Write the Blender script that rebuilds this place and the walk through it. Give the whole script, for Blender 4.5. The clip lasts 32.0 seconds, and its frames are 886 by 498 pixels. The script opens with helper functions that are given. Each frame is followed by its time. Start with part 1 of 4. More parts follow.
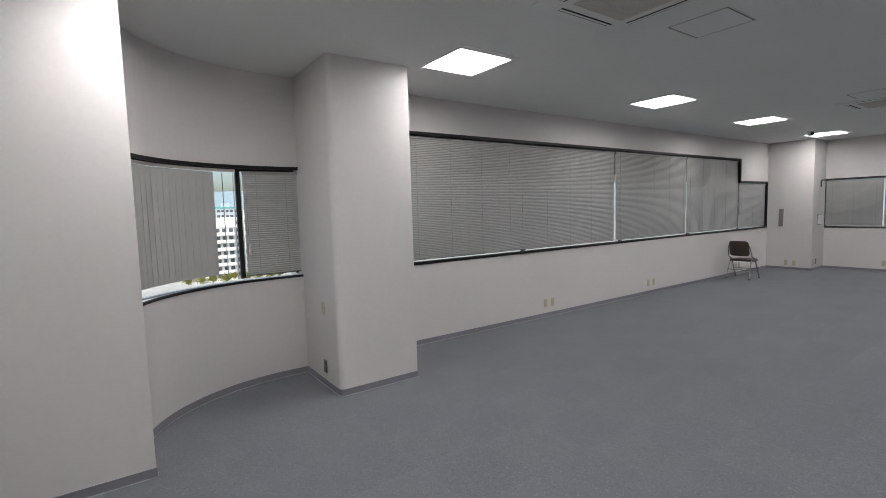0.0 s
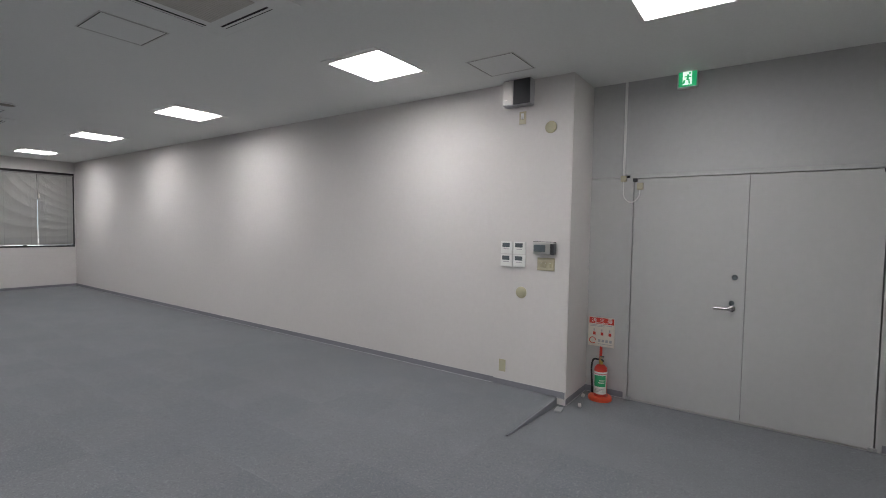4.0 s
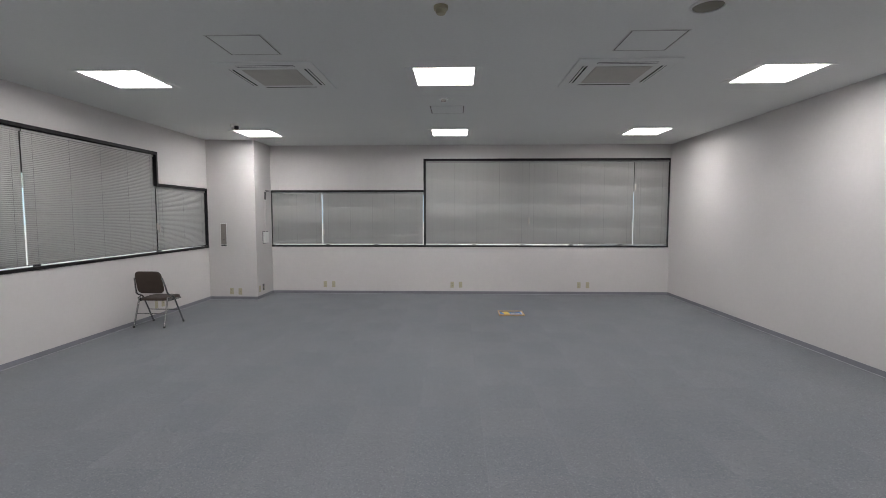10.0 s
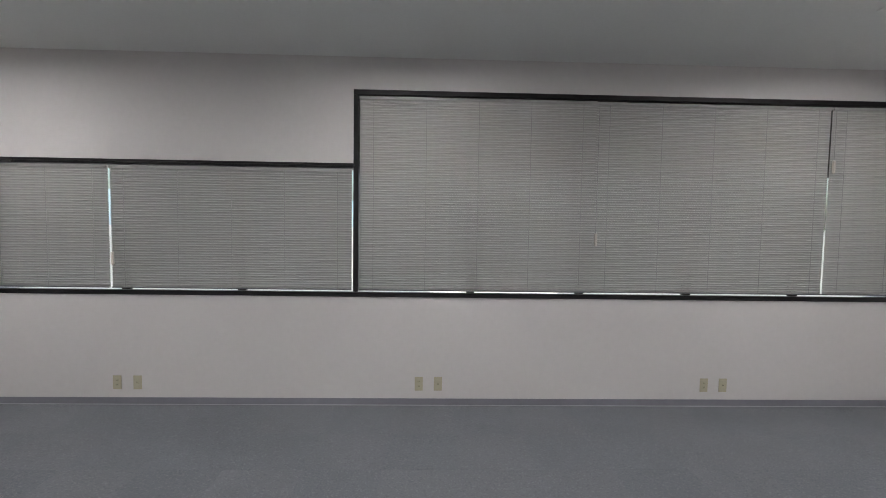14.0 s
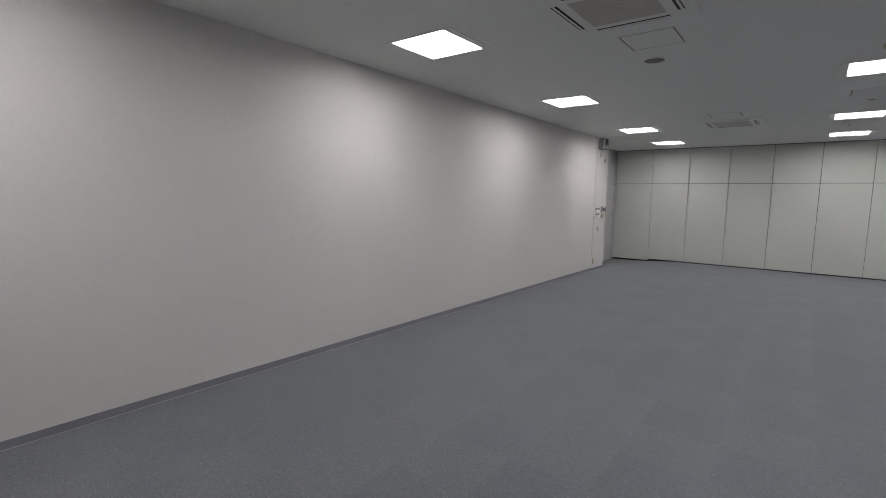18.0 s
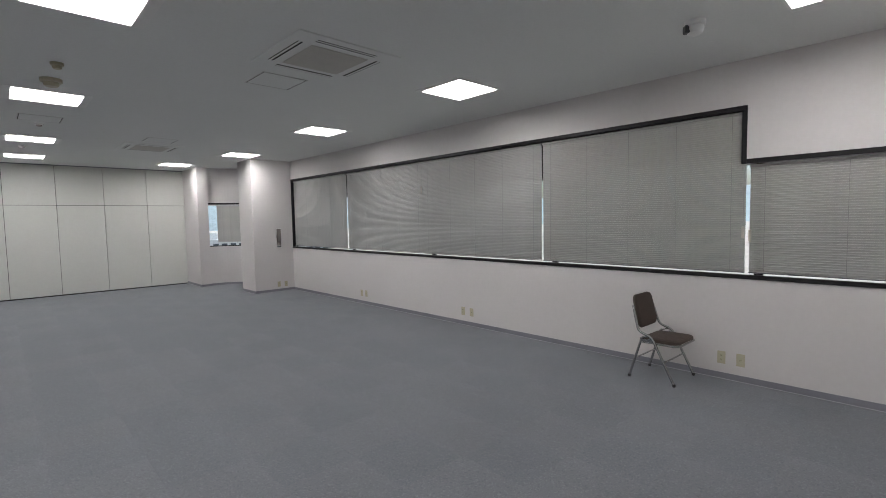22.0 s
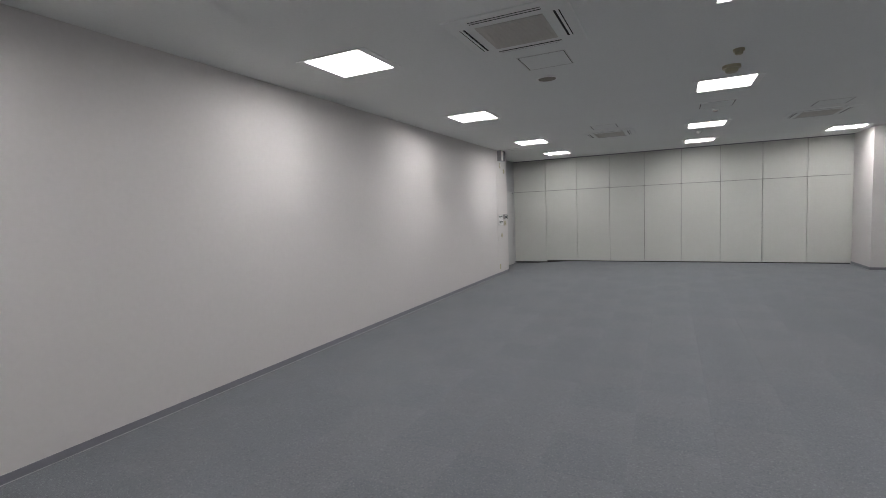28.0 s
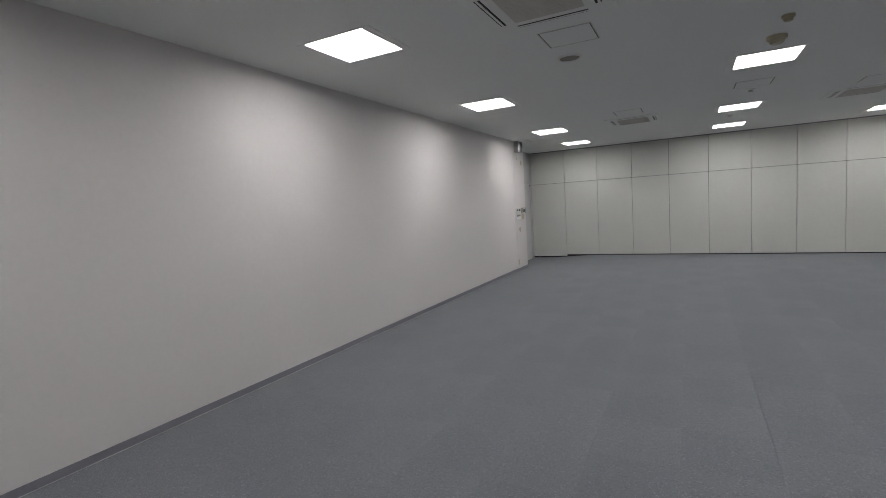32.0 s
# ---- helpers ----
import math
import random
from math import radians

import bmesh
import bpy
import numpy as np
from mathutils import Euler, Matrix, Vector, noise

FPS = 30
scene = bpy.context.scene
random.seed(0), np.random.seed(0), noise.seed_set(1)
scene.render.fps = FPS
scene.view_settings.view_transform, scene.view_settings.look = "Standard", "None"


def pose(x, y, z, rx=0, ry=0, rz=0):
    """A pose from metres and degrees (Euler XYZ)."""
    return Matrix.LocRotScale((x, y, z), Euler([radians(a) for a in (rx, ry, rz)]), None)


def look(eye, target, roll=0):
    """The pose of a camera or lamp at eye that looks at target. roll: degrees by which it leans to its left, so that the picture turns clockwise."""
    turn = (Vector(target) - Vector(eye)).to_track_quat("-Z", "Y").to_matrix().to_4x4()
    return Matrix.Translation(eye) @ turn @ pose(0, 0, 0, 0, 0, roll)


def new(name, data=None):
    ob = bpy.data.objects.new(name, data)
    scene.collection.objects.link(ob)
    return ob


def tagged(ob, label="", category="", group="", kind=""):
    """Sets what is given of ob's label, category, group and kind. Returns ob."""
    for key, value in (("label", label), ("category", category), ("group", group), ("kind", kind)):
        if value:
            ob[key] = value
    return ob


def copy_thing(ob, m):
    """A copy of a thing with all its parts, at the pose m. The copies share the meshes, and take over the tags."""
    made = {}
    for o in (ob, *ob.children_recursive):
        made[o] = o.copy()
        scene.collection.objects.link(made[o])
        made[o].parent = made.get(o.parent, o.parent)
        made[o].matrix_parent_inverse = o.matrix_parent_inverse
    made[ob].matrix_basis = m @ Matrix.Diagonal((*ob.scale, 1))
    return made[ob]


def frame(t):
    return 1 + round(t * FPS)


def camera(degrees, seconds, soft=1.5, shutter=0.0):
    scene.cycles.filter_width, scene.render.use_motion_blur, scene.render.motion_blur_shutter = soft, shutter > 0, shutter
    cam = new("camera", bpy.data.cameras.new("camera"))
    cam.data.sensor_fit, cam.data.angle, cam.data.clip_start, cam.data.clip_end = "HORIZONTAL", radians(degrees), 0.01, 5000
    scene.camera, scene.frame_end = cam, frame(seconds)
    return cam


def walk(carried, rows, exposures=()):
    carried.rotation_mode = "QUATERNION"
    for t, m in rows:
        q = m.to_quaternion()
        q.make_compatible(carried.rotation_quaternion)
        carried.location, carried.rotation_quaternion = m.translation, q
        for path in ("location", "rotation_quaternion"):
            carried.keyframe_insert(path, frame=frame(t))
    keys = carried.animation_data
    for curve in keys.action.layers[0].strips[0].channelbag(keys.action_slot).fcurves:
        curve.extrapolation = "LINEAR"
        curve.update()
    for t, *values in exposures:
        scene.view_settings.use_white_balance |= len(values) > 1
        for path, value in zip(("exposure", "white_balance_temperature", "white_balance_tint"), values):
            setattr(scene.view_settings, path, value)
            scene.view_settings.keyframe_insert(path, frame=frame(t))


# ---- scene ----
cam = camera(86.7, 32.0, 0.9)
PATH = [
    (0, (4.72, 1.016, 1.612), (3.088, 2.162, 1.447), -1.7),
    (0.5, (4.719, 1.01, 1.615), (3.342, 2.451, 1.443), -0.5),
    (1, (4.729, 0.991, 1.604), (3.861, 2.786, 1.451), 1.2),
    (1.5, (4.761, 0.999, 1.627), (4.513, 2.978, 1.484), 2.2),
    (2, (4.686, 0.91, 1.571), (5.072, 2.869, 1.459), 2.4),
    (2.5, (4.681, 0.872, 1.584), (5.701, 2.59, 1.488), 2.2),
    (3, (4.676, 0.859, 1.561), (6.099, 2.262, 1.472), 2.0),
    (3.5, (4.65, 0.85, 1.535), (6.213, 2.096, 1.449), 1.4),
    (5.5, (4.628, 0.873, 1.586), (6.341, 1.899, 1.482), 0.9),
    (6, (4.606, 0.906, 1.573), (6.276, 2.0, 1.45), 1.3),
    (6.5, (4.592, 1.091, 1.546), (5.967, 2.532, 1.363), 1.6),
    (7, (4.684, 1.464, 1.571), (5.597, 3.229, 1.343), 1.1),
    (7.5, (4.698, 1.986, 1.542), (5.267, 3.89, 1.319), 1.0),
    (8, (4.703, 2.562, 1.53), (5.037, 4.522, 1.313), 0.6),
    (8.5, (4.645, 3.219, 1.488), (4.798, 5.202, 1.285), 0.0),
    (9, (4.611, 3.857, 1.51), (4.672, 5.848, 1.328), -0.4),
    (9.5, (4.595, 4.521, 1.548), (4.579, 6.513, 1.376), -0.7),
    (10, (4.612, 5.254, 1.566), (4.551, 7.248, 1.424), 0.0),
    (10.5, (4.578, 5.914, 1.563), (4.509, 7.909, 1.44), 0.6),
    (11, (4.565, 6.615, 1.528), (4.486, 8.611, 1.423), 0.0),
    (11.5, (4.57, 7.295, 1.518), (4.535, 9.292, 1.426), -0.1),
    (12, (4.542, 7.972, 1.537), (4.514, 9.97, 1.445), 0.4),
    (12.5, (4.573, 8.669, 1.536), (4.554, 10.668, 1.458), 0.5),
    (13, (4.555, 9.312, 1.537), (4.554, 11.309, 1.431), 1.2),
    (13.5, (4.571, 9.935, 1.578), (4.607, 11.931, 1.465), 1.1),
    (15.5, (4.695, 12.238, 1.612), (5.003, 14.208, 1.468), 0.5),
    (16, (4.869, 12.619, 1.587), (5.668, 14.449, 1.489), -0.9),
    (16.5, (4.957, 12.923, 1.569), (6.449, 14.252, 1.482), -0.1),
    (17, (4.984, 13.079, 1.583), (6.94, 13.485, 1.479), -0.9),
    (17.5, (4.92, 13.25, 1.605), (6.738, 12.455, 1.393), 0.0),
    (18, (4.96, 13.44, 1.6), (6.181, 11.869, 1.378), 1.0),
    (18.5, (5.035, 13.505, 1.592), (5.766, 11.653, 1.406), 0.3),
    (19, (5.077, 13.554, 1.597), (5.516, 11.61, 1.44), 0.4),
    (19.5, (5.117, 13.578, 1.624), (5.318, 11.593, 1.49), 0.2),
    (20, (5.084, 13.603, 1.605), (4.851, 11.62, 1.495), 0.3),
    (20.5, (5.014, 13.577, 1.585), (4.244, 11.735, 1.477), 0.4),
    (21, (4.97, 13.601, 1.544), (3.91, 11.908, 1.436), -0.3),
    (21.5, (4.959, 13.612, 1.563), (3.711, 12.054, 1.441), -1.0),
    (22, (4.944, 13.618, 1.572), (3.572, 12.169, 1.444), -1.1),
    (22.5, (4.971, 13.611, 1.584), (3.521, 12.24, 1.452), -0.8),
    (23, (4.97, 13.611, 1.561), (3.472, 12.292, 1.423), -0.7),
    (23.5, (4.948, 13.612, 1.577), (3.423, 12.328, 1.415), -1.6),
    (24, (4.944, 13.604, 1.56), (3.397, 12.351, 1.375), -2.4),
    (24.5, (4.942, 13.615, 1.577), (3.376, 12.387, 1.38), -2.7),
    (26.5, (5.051, 13.595, 1.579), (4.189, 11.794, 1.473), -1.0),
    (27, (5.041, 13.643, 1.568), (4.752, 11.669, 1.432), -1.1),
    (27.5, (5.058, 13.657, 1.566), (5.504, 11.714, 1.411), -2.2),
    (28, (5.061, 13.67, 1.565), (5.936, 11.879, 1.406), -2.3),
    (28.5, (5.073, 13.646, 1.57), (6.23, 12.021, 1.419), -2.2),
    (29, (5.061, 13.672, 1.563), (6.348, 12.148, 1.418), -2.6),
    (29.5, (5.062, 13.674, 1.557), (6.402, 12.196, 1.416), -3.1),
    (30, (5.065, 13.652, 1.567), (6.424, 12.19, 1.429), -3.2),
    (30.5, (5.07, 13.644, 1.572), (6.437, 12.191, 1.44), -2.9),
    (31, (5.104, 13.649, 1.564), (6.483, 12.207, 1.435), -2.5),
    (31.5, (5.128, 13.569, 1.556), (6.405, 12.036, 1.431), -2.2),
    (32, (5.224, 13.341, 1.551), (6.16, 11.582, 1.376), -3.5),
]
walk(cam, [(t, look(eye, target, roll)) for t, eye, target, roll in PATH],
     [(0, 1.6), (3, 1.63), (6, 1.63), (8.5, 1.72), (10, 1.82), (13, 1.89), (13.5, 1.81), (15.5, 1.58), (17, 1.43), (18, 1.45), (19, 1.55), (21, 1.68), (23.5, 1.72), (26, 1.66), (28, 1.62), (30, 1.5), (32, 1.45)])

# ---- world, sun, exposure ----
world = bpy.data.worlds.new("sky")
scene.world = world
world.use_nodes = True
wn = world.node_tree.nodes
sky = wn.new("ShaderNodeTexSky")
sky.sky_type = "NISHITA"
sky.sun_disc = False
sky.dust_density = 4.0
sky.sun_elevation = radians(48)
sky.sun_rotation = radians(150)
wn["Background"].inputs["Strength"].default_value = 0.085
world.node_tree.links.new(sky.outputs["Color"], wn["Background"].inputs["Color"])
sun = new("sun", bpy.data.lights.new("sun", "SUN"))
sun.data.energy = 2.2
sun.data.angle = radians(0.5)
sun.data.color = (1.0, 0.95, 0.88)
sun.matrix_world = look((40, -60, 80), (0, 0, 0))
scene.view_settings.exposure = 1.7
PANEL_GLOW = 8.3

# ---- sizes of the room ----
W, L, H = 8.756, 14.558, 2.945      # east wall, north wall, ceiling
XD = 9.302                         # wall with the door, set back from the east wall
YC = 2.36                          # corner where the east wall ends
LOW = -0.066                       # floor before the door
BASE = 0.06                        # height of the baseboard
WS, WT, WLT = 0.975, 2.54, 2.06  # west window: sill, high head, low head
NS, NT, NLT = 0.95, 2.679, 2.07  # north window
WY0, WYS, WY1 = 3.35, 12.408, 13.812
NX0, NXS, NX1 = 0.893, 3.943, 8.735
THICK = 0.22


# ---- materials ----
def mat(name, color, rough=0.6, metal=0.0, var=0.06, scale=3.0, grain=60.0, bump=0.0, gscale=None, spec=0.5, per_object=0.0):
    m = bpy.data.materials.new(name)
    m.use_nodes = True
    nt = m.node_tree
    n, l = nt.nodes, nt.links
    bsdf = n["Principled BSDF"]
    bsdf.inputs["Roughness"].default_value = rough
    bsdf.inputs["Metallic"].default_value = metal
    bsdf.inputs["Specular IOR Level"].default_value = spec
    co = n.new("ShaderNodeTexCoord")
    geo = n.new("ShaderNodeVectorMath")
    geo.operation = "ADD"
    geo.inputs[1].default_value = (0.371, 0.617, 0.433)
    l.new(co.outputs["Object"], geo.inputs[0])
    big = n.new("ShaderNodeTexNoise")
    big.inputs["Scale"].default_value = scale
    big.inputs["Detail"].default_value = 4
    small = n.new("ShaderNodeTexNoise")
    small.inputs["Scale"].default_value = grain
    small.inputs["Detail"].default_value = 3
    l.new(geo.outputs["Vector"], big.inputs["Vector"])
    l.new(geo.outputs["Vector"], small.inputs["Vector"])
    add = n.new("ShaderNodeMath")
    add.operation = "ADD"
    l.new(big.outputs["Fac"], add.inputs[0])
    l.new(small.outputs["Fac"], add.inputs[1])
    last = add.outputs[0]
    if per_object:
        info = n.new("ShaderNodeObjectInfo")
        more = n.new("ShaderNodeMath")
        more.operation = "MULTIPLY_ADD"
        more.inputs[1].default_value = per_object
        l.new(info.outputs["Random"], more.inputs[0])
        l.new(last, more.inputs[2])
        last = more.outputs[0]
    ramp = n.new("ShaderNodeMapRange")
    ramp.inputs["From Min"].default_value = 0.6
    ramp.inputs["From Max"].default_value = 1.4 + per_object
    ramp.inputs["To Min"].default_value = 1 - var
    ramp.inputs["To Max"].default_value = 1 + var
    l.new(last, ramp.inputs["Value"])
    mul = n.new("ShaderNodeVectorMath")
    mul.operation = "SCALE"
    mul.inputs[0].default_value = color
    l.new(ramp.outputs["Result"], mul.inputs["Scale"])
    l.new(mul.outputs["Vector"], bsdf.inputs["Base Color"])
    if bump:
        fine = n.new("ShaderNodeTexNoise")
        fine.inputs["Scale"].default_value = gscale or grain * 3
        fine.inputs["Detail"].default_value = 5
        l.new(geo.outputs["Vector"], fine.inputs["Vector"])
        b = n.new("ShaderNodeBump")
        b.inputs["Strength"].default_value = bump
        b.inputs["Distance"].default_value = 0.002
        l.new(fine.outputs["Fac"], b.inputs["Height"])
        l.new(b.outputs["Normal"], bsdf.inputs["Normal"])
    return m


def glow(name, color, strength):
    m = bpy.data.materials.new(name)
    m.use_nodes = True
    bsdf = m.node_tree.nodes["Principled BSDF"]
    bsdf.inputs["Base Color"].default_value = (*color, 1)
    bsdf.inputs["Emission Color"].default_value = (*color, 1)
    bsdf.inputs["Emission Strength"].default_value = strength
    return m


def glass(name):
    m = bpy.data.materials.new(name)
    m.use_nodes = True
    bsdf = m.node_tree.nodes["Principled BSDF"]
    bsdf.inputs["Base Color"].default_value = (0.93, 0.97, 0.96, 1)
    bsdf.inputs["Roughness"].default_value = 0.0
    bsdf.inputs["Transmission Weight"].default_value = 1.0
    bsdf.inputs["IOR"].default_value = 1.05
    return m


WALL = mat("wallpaper", (0.608, 0.583, 0.57), 0.85, var=0.025, scale=0.8, grain=25, bump=0.25, gscale=260, spec=0.25)
CEIL = mat("ceiling_board", (0.72, 0.73, 0.712), 0.9, var=0.03, scale=0.6, grain=40, bump=0.35, gscale=160, spec=0.2)
def carpet(name, tone):
    """Loop-pile carpet: soft tile-to-tile tone, fine grain and scattered flecks."""
    m = mat(name, tone, 0.95, var=0.10, scale=2.2, grain=170, bump=0.7, gscale=420, spec=0.1, per_object=0.14)
    n, l = m.node_tree.nodes, m.node_tree.links
    bsdf = n["Principled BSDF"]
    bsdf.inputs["Sheen Weight"].default_value = 0.10
    bsdf.inputs["Sheen Roughness"].default_value = 0.45
    base = bsdf.inputs["Base Color"].links[0].from_socket
    geo = n.new("ShaderNodeNewGeometry")
    co = n.new("ShaderNodeVectorMath")
    co.operation = "ADD"
    co.inputs[1].default_value = (0.371, 0.617, 0.433)
    l.new(geo.outputs["Position"], co.inputs[0])
    for size, low, high, tone in ((80.0, 0.57, 0.66, (0.07, 0.075, 0.085, 1)), (105.0, 0.58, 0.67, (0.34, 0.35, 0.355, 1))):
        fleck = n.new("ShaderNodeTexNoise")
        fleck.inputs["Scale"].default_value = size
        fleck.inputs["Detail"].default_value = 2
        l.new(co.outputs["Vector"], fleck.inputs["Vector"])
        edge = n.new("ShaderNodeMapRange")
        edge.inputs["From Min"].default_value = low
        edge.inputs["From Max"].default_value = high
        edge.inputs["To Max"].default_value = 0.34
        l.new(fleck.outputs["Fac"], edge.inputs["Value"])
        mix = n.new("ShaderNodeMix")
        mix.data_type = "RGBA"
        mix.inputs[7].default_value = tone
        l.new(edge.outputs["Result"], mix.inputs["Factor"])
        l.new(base, mix.inputs[6])
        base = mix.outputs[2]
    l.new(base, bsdf.inputs["Base Color"])
    return m


CARPET = carpet("carpet", (0.163, 0.171, 0.183))
CARPET_TURNED = carpet("carpet_laid_crosswise", (0.154, 0.164, 0.177))
BEAD = mat("pale_sealant", (0.36, 0.36, 0.37), 0.6, var=0.2, scale=9)
VINYL = mat("baseboard_vinyl", (0.20, 0.20, 0.225), 0.5, var=0.06, scale=4, grain=50, spec=0.4)
PANEL = mat("partition_panel", (0.52, 0.525, 0.49), 0.6, var=0.03, scale=1.2, grain=30, bump=0.12, gscale=200, spec=0.35)
STEEL = mat("painted_steel", (0.43, 0.43, 0.425), 0.45, var=0.03, scale=1.5, grain=20, bump=0.05, gscale=90)
STEELDARK = mat("painted_steel_upper", (0.40, 0.40, 0.40), 0.5, var=0.04, scale=1.3, grain=22, bump=0.05, gscale=90)
BLACK = mat("bronze_frame", (0.014, 0.013, 0.014), 0.5, var=0.2, scale=5, grain=80, spec=0.25)
GAP = mat("dark_gap", (0.012, 0.012, 0.012), 0.9, var=0.1)
SLAT = mat("blind_slat", (0.530, 0.527, 0.508), 0.22, var=0.05, scale=2.0, grain=30, per_object=0.15)
FABRIC = mat("blind_fabric", (0.46, 0.455, 0.43), 0.9, var=0.06, scale=5, grain=300, bump=0.3, gscale=700)
RAILGREY = mat("blind_rail", (0.33, 0.325, 0.31), 0.4, var=0.05, scale=3)
# bottom rail: the shade it lies in is painted as dark grey
RAILSHADED = mat("shaded_blind_rail", (0.11, 0.11, 0.115), 0.45, var=0.08, scale=4)
CORD = mat("blind_cord", (0.30, 0.30, 0.29), 0.8)
CLEAR = mat("clear_plastic", (0.58, 0.53, 0.48), 0.25)
WHITE = mat("white_plastic", (0.72, 0.72, 0.70), 0.4, var=0.03, scale=6)
IVORY = mat("ivory_plastic", (0.44, 0.40, 0.28), 0.4, var=0.05, scale=8)
BEIGE = mat("aged_beige_plastic", (0.42, 0.385, 0.26), 0.45, var=0.06, scale=8)
GREYPL = mat("grey_plastic", (0.34, 0.34, 0.35), 0.4)
DARKPL = mat("dark_plastic", (0.03, 0.03, 0.035), 0.35)
LCD = mat("lcd_screen", (0.10, 0.12, 0.13), 0.2, var=0.1)
CHROME = mat("chrome", (0.47, 0.47, 0.47), 0.25, metal=1.0, var=0.04)
ALU = mat("brushed_aluminium", (0.55, 0.54, 0.52), 0.4, metal=0.8, var=0.06, scale=6, grain=90)
BROWN = mat("brown_upholstery", (0.052, 0.036, 0.027), 0.7, var=0.18, scale=14, grain=400, bump=0.4, gscale=900)
RED = mat("red_enamel", (0.55, 0.035, 0.02), 0.3, var=0.06, scale=8)
REDPL = mat("red_orange_plastic", (0.62, 0.07, 0.025), 0.45, var=0.08, scale=8)
GREEN = mat("green_print", (0.02, 0.35, 0.13), 0.5, var=0.1, scale=25)
PAPER = mat("label_white", (0.72, 0.71, 0.67), 0.6, var=0.04, scale=20)
RUBBER = mat("black_rubber", (0.015, 0.015, 0.015), 0.6)
DARKMETAL = mat("dark_metal_plate", (0.085, 0.08, 0.075), 0.4, metal=0.3, var=0.08, scale=8)
SPEAKERMESH = mat("speaker_mesh", (0.20, 0.185, 0.15), 0.6, var=0.08, scale=20)
BRASS = mat("brass", (0.55, 0.40, 0.12), 0.35, metal=1.0)
WOOD = mat("light_wood", (0.50, 0.30, 0.12), 0.5, var=0.2, scale=12, grain=120)
GRILLE = mat("cassette_grille", (0.50, 0.48, 0.44), 0.7, var=0.05, scale=8)
DIFFUSER = glow("lit_diffuser", (1.0, 0.981, 0.998), PANEL_GLOW)
EXITGREEN = glow("lit_exit_green", (0.02, 0.36, 0.14), 0.24)
EXITWHITE = glow("lit_exit_white", (0.85, 1.0, 0.9), 0.3)
GLASS = glass("window_glass")


# ---- builders ----
def box(bm, x0, x1, y0, y1, z0, z1):
    vs = [bm.verts.new((x, y, z)) for x in (x0, x1) for y in (y0, y1) for z in (z0, z1)]
    for f in ((0, 1, 3, 2), (4, 6, 7, 5), (0, 4, 5, 1), (2, 3, 7, 6), (0, 2, 6, 4), (1, 5, 7, 3)):
        bm.faces.new([vs[i] for i in f])
    return vs


def block(x0, x1, y0, y1, z0, z1, bevel=0.0, seg=1):
    bm = bmesh.new()
    box(bm, x0, x1, y0, y1, z0, z1)
    bmesh.ops.recalc_face_normals(bm, faces=bm.faces)
    if bevel:
        bmesh.ops.bevel(bm, geom=bm.edges[:], offset=bevel, segments=seg, affect="EDGES", profile=0.6)
    return bm


def blocks(*rows):
    bm = bmesh.new()
    for r in rows:
        box(bm, *r)
    bmesh.ops.recalc_face_normals(bm, faces=bm.faces)
    return bm


def prism(points, z0, z1, bevel=0.0):
    """An upright prism over a ring of (x, y)."""
    bm = bmesh.new()
    low = [bm.verts.new((x, y, z0)) for x, y in points]
    top = [bm.verts.new((x, y, z1)) for x, y in points]
    n = len(points)
    bm.faces.new(low)
    bm.faces.new(top)
    for i in range(n):
        bm.faces.new((low[i], low[(i + 1) % n], top[(i + 1) % n], top[i]))
    bmesh.ops.recalc_face_normals(bm, faces=bm.faces)
    if bevel:
        bmesh.ops.bevel(bm, geom=bm.edges[:], offset=bevel, segments=2, affect="EDGES", profile=0.6)
    return bm


def lathe(profile, steps=24, axis="z"):
    """A body of revolution from (radius, height) pairs."""
    bm = bmesh.new()
    rings = []
    for r, z in profile:
        ring = []
        for i in range(steps):
            a = 2 * math.pi * i / steps
            p = (r * math.cos(a), r * math.sin(a), z)
            if axis == "y":
                p = (p[0], -p[2], p[1])
            ring.append(bm.verts.new(p))
        rings.append(ring)
    for a, b in zip(rings, rings[1:]):
        for i in range(steps):
            bm.faces.new((a[i], a[(i + 1) % steps], b[(i + 1) % steps], b[i]))
    bm.faces.new(rings[0])
    bm.faces.new(rings[-1])
    bmesh.ops.recalc_face_normals(bm, faces=bm.faces)
    return bm


def tube(points, radius, steps=8):
    """A round bar along a line of points."""
    bm = bmesh.new()
    pts = [Vector(p) for p in points]
    rings = []
    side = None
    for i, p in enumerate(pts):
        d = (pts[min(i + 1, len(pts) - 1)] - pts[max(i - 1, 0)]).normalized()
        if side is None:
            side = d.orthogonal().normalized()
        side = (side - d * side.dot(d)).normalized()
        up = d.cross(side)
        rings.append([bm.verts.new(p + radius * (math.cos(a) * side + math.sin(a) * up)) for a in (2 * math.pi * k / steps for k in range(steps))])
    for a, b in zip(rings, rings[1:]):
        for i in range(steps):
            bm.faces.new((a[i], a[(i + 1) % steps], b[(i + 1) % steps], b[i]))
    bm.faces.new(rings[0])
    bm.faces.new(rings[-1])
    bmesh.ops.recalc_face_normals(bm, faces=bm.faces)
    return bm


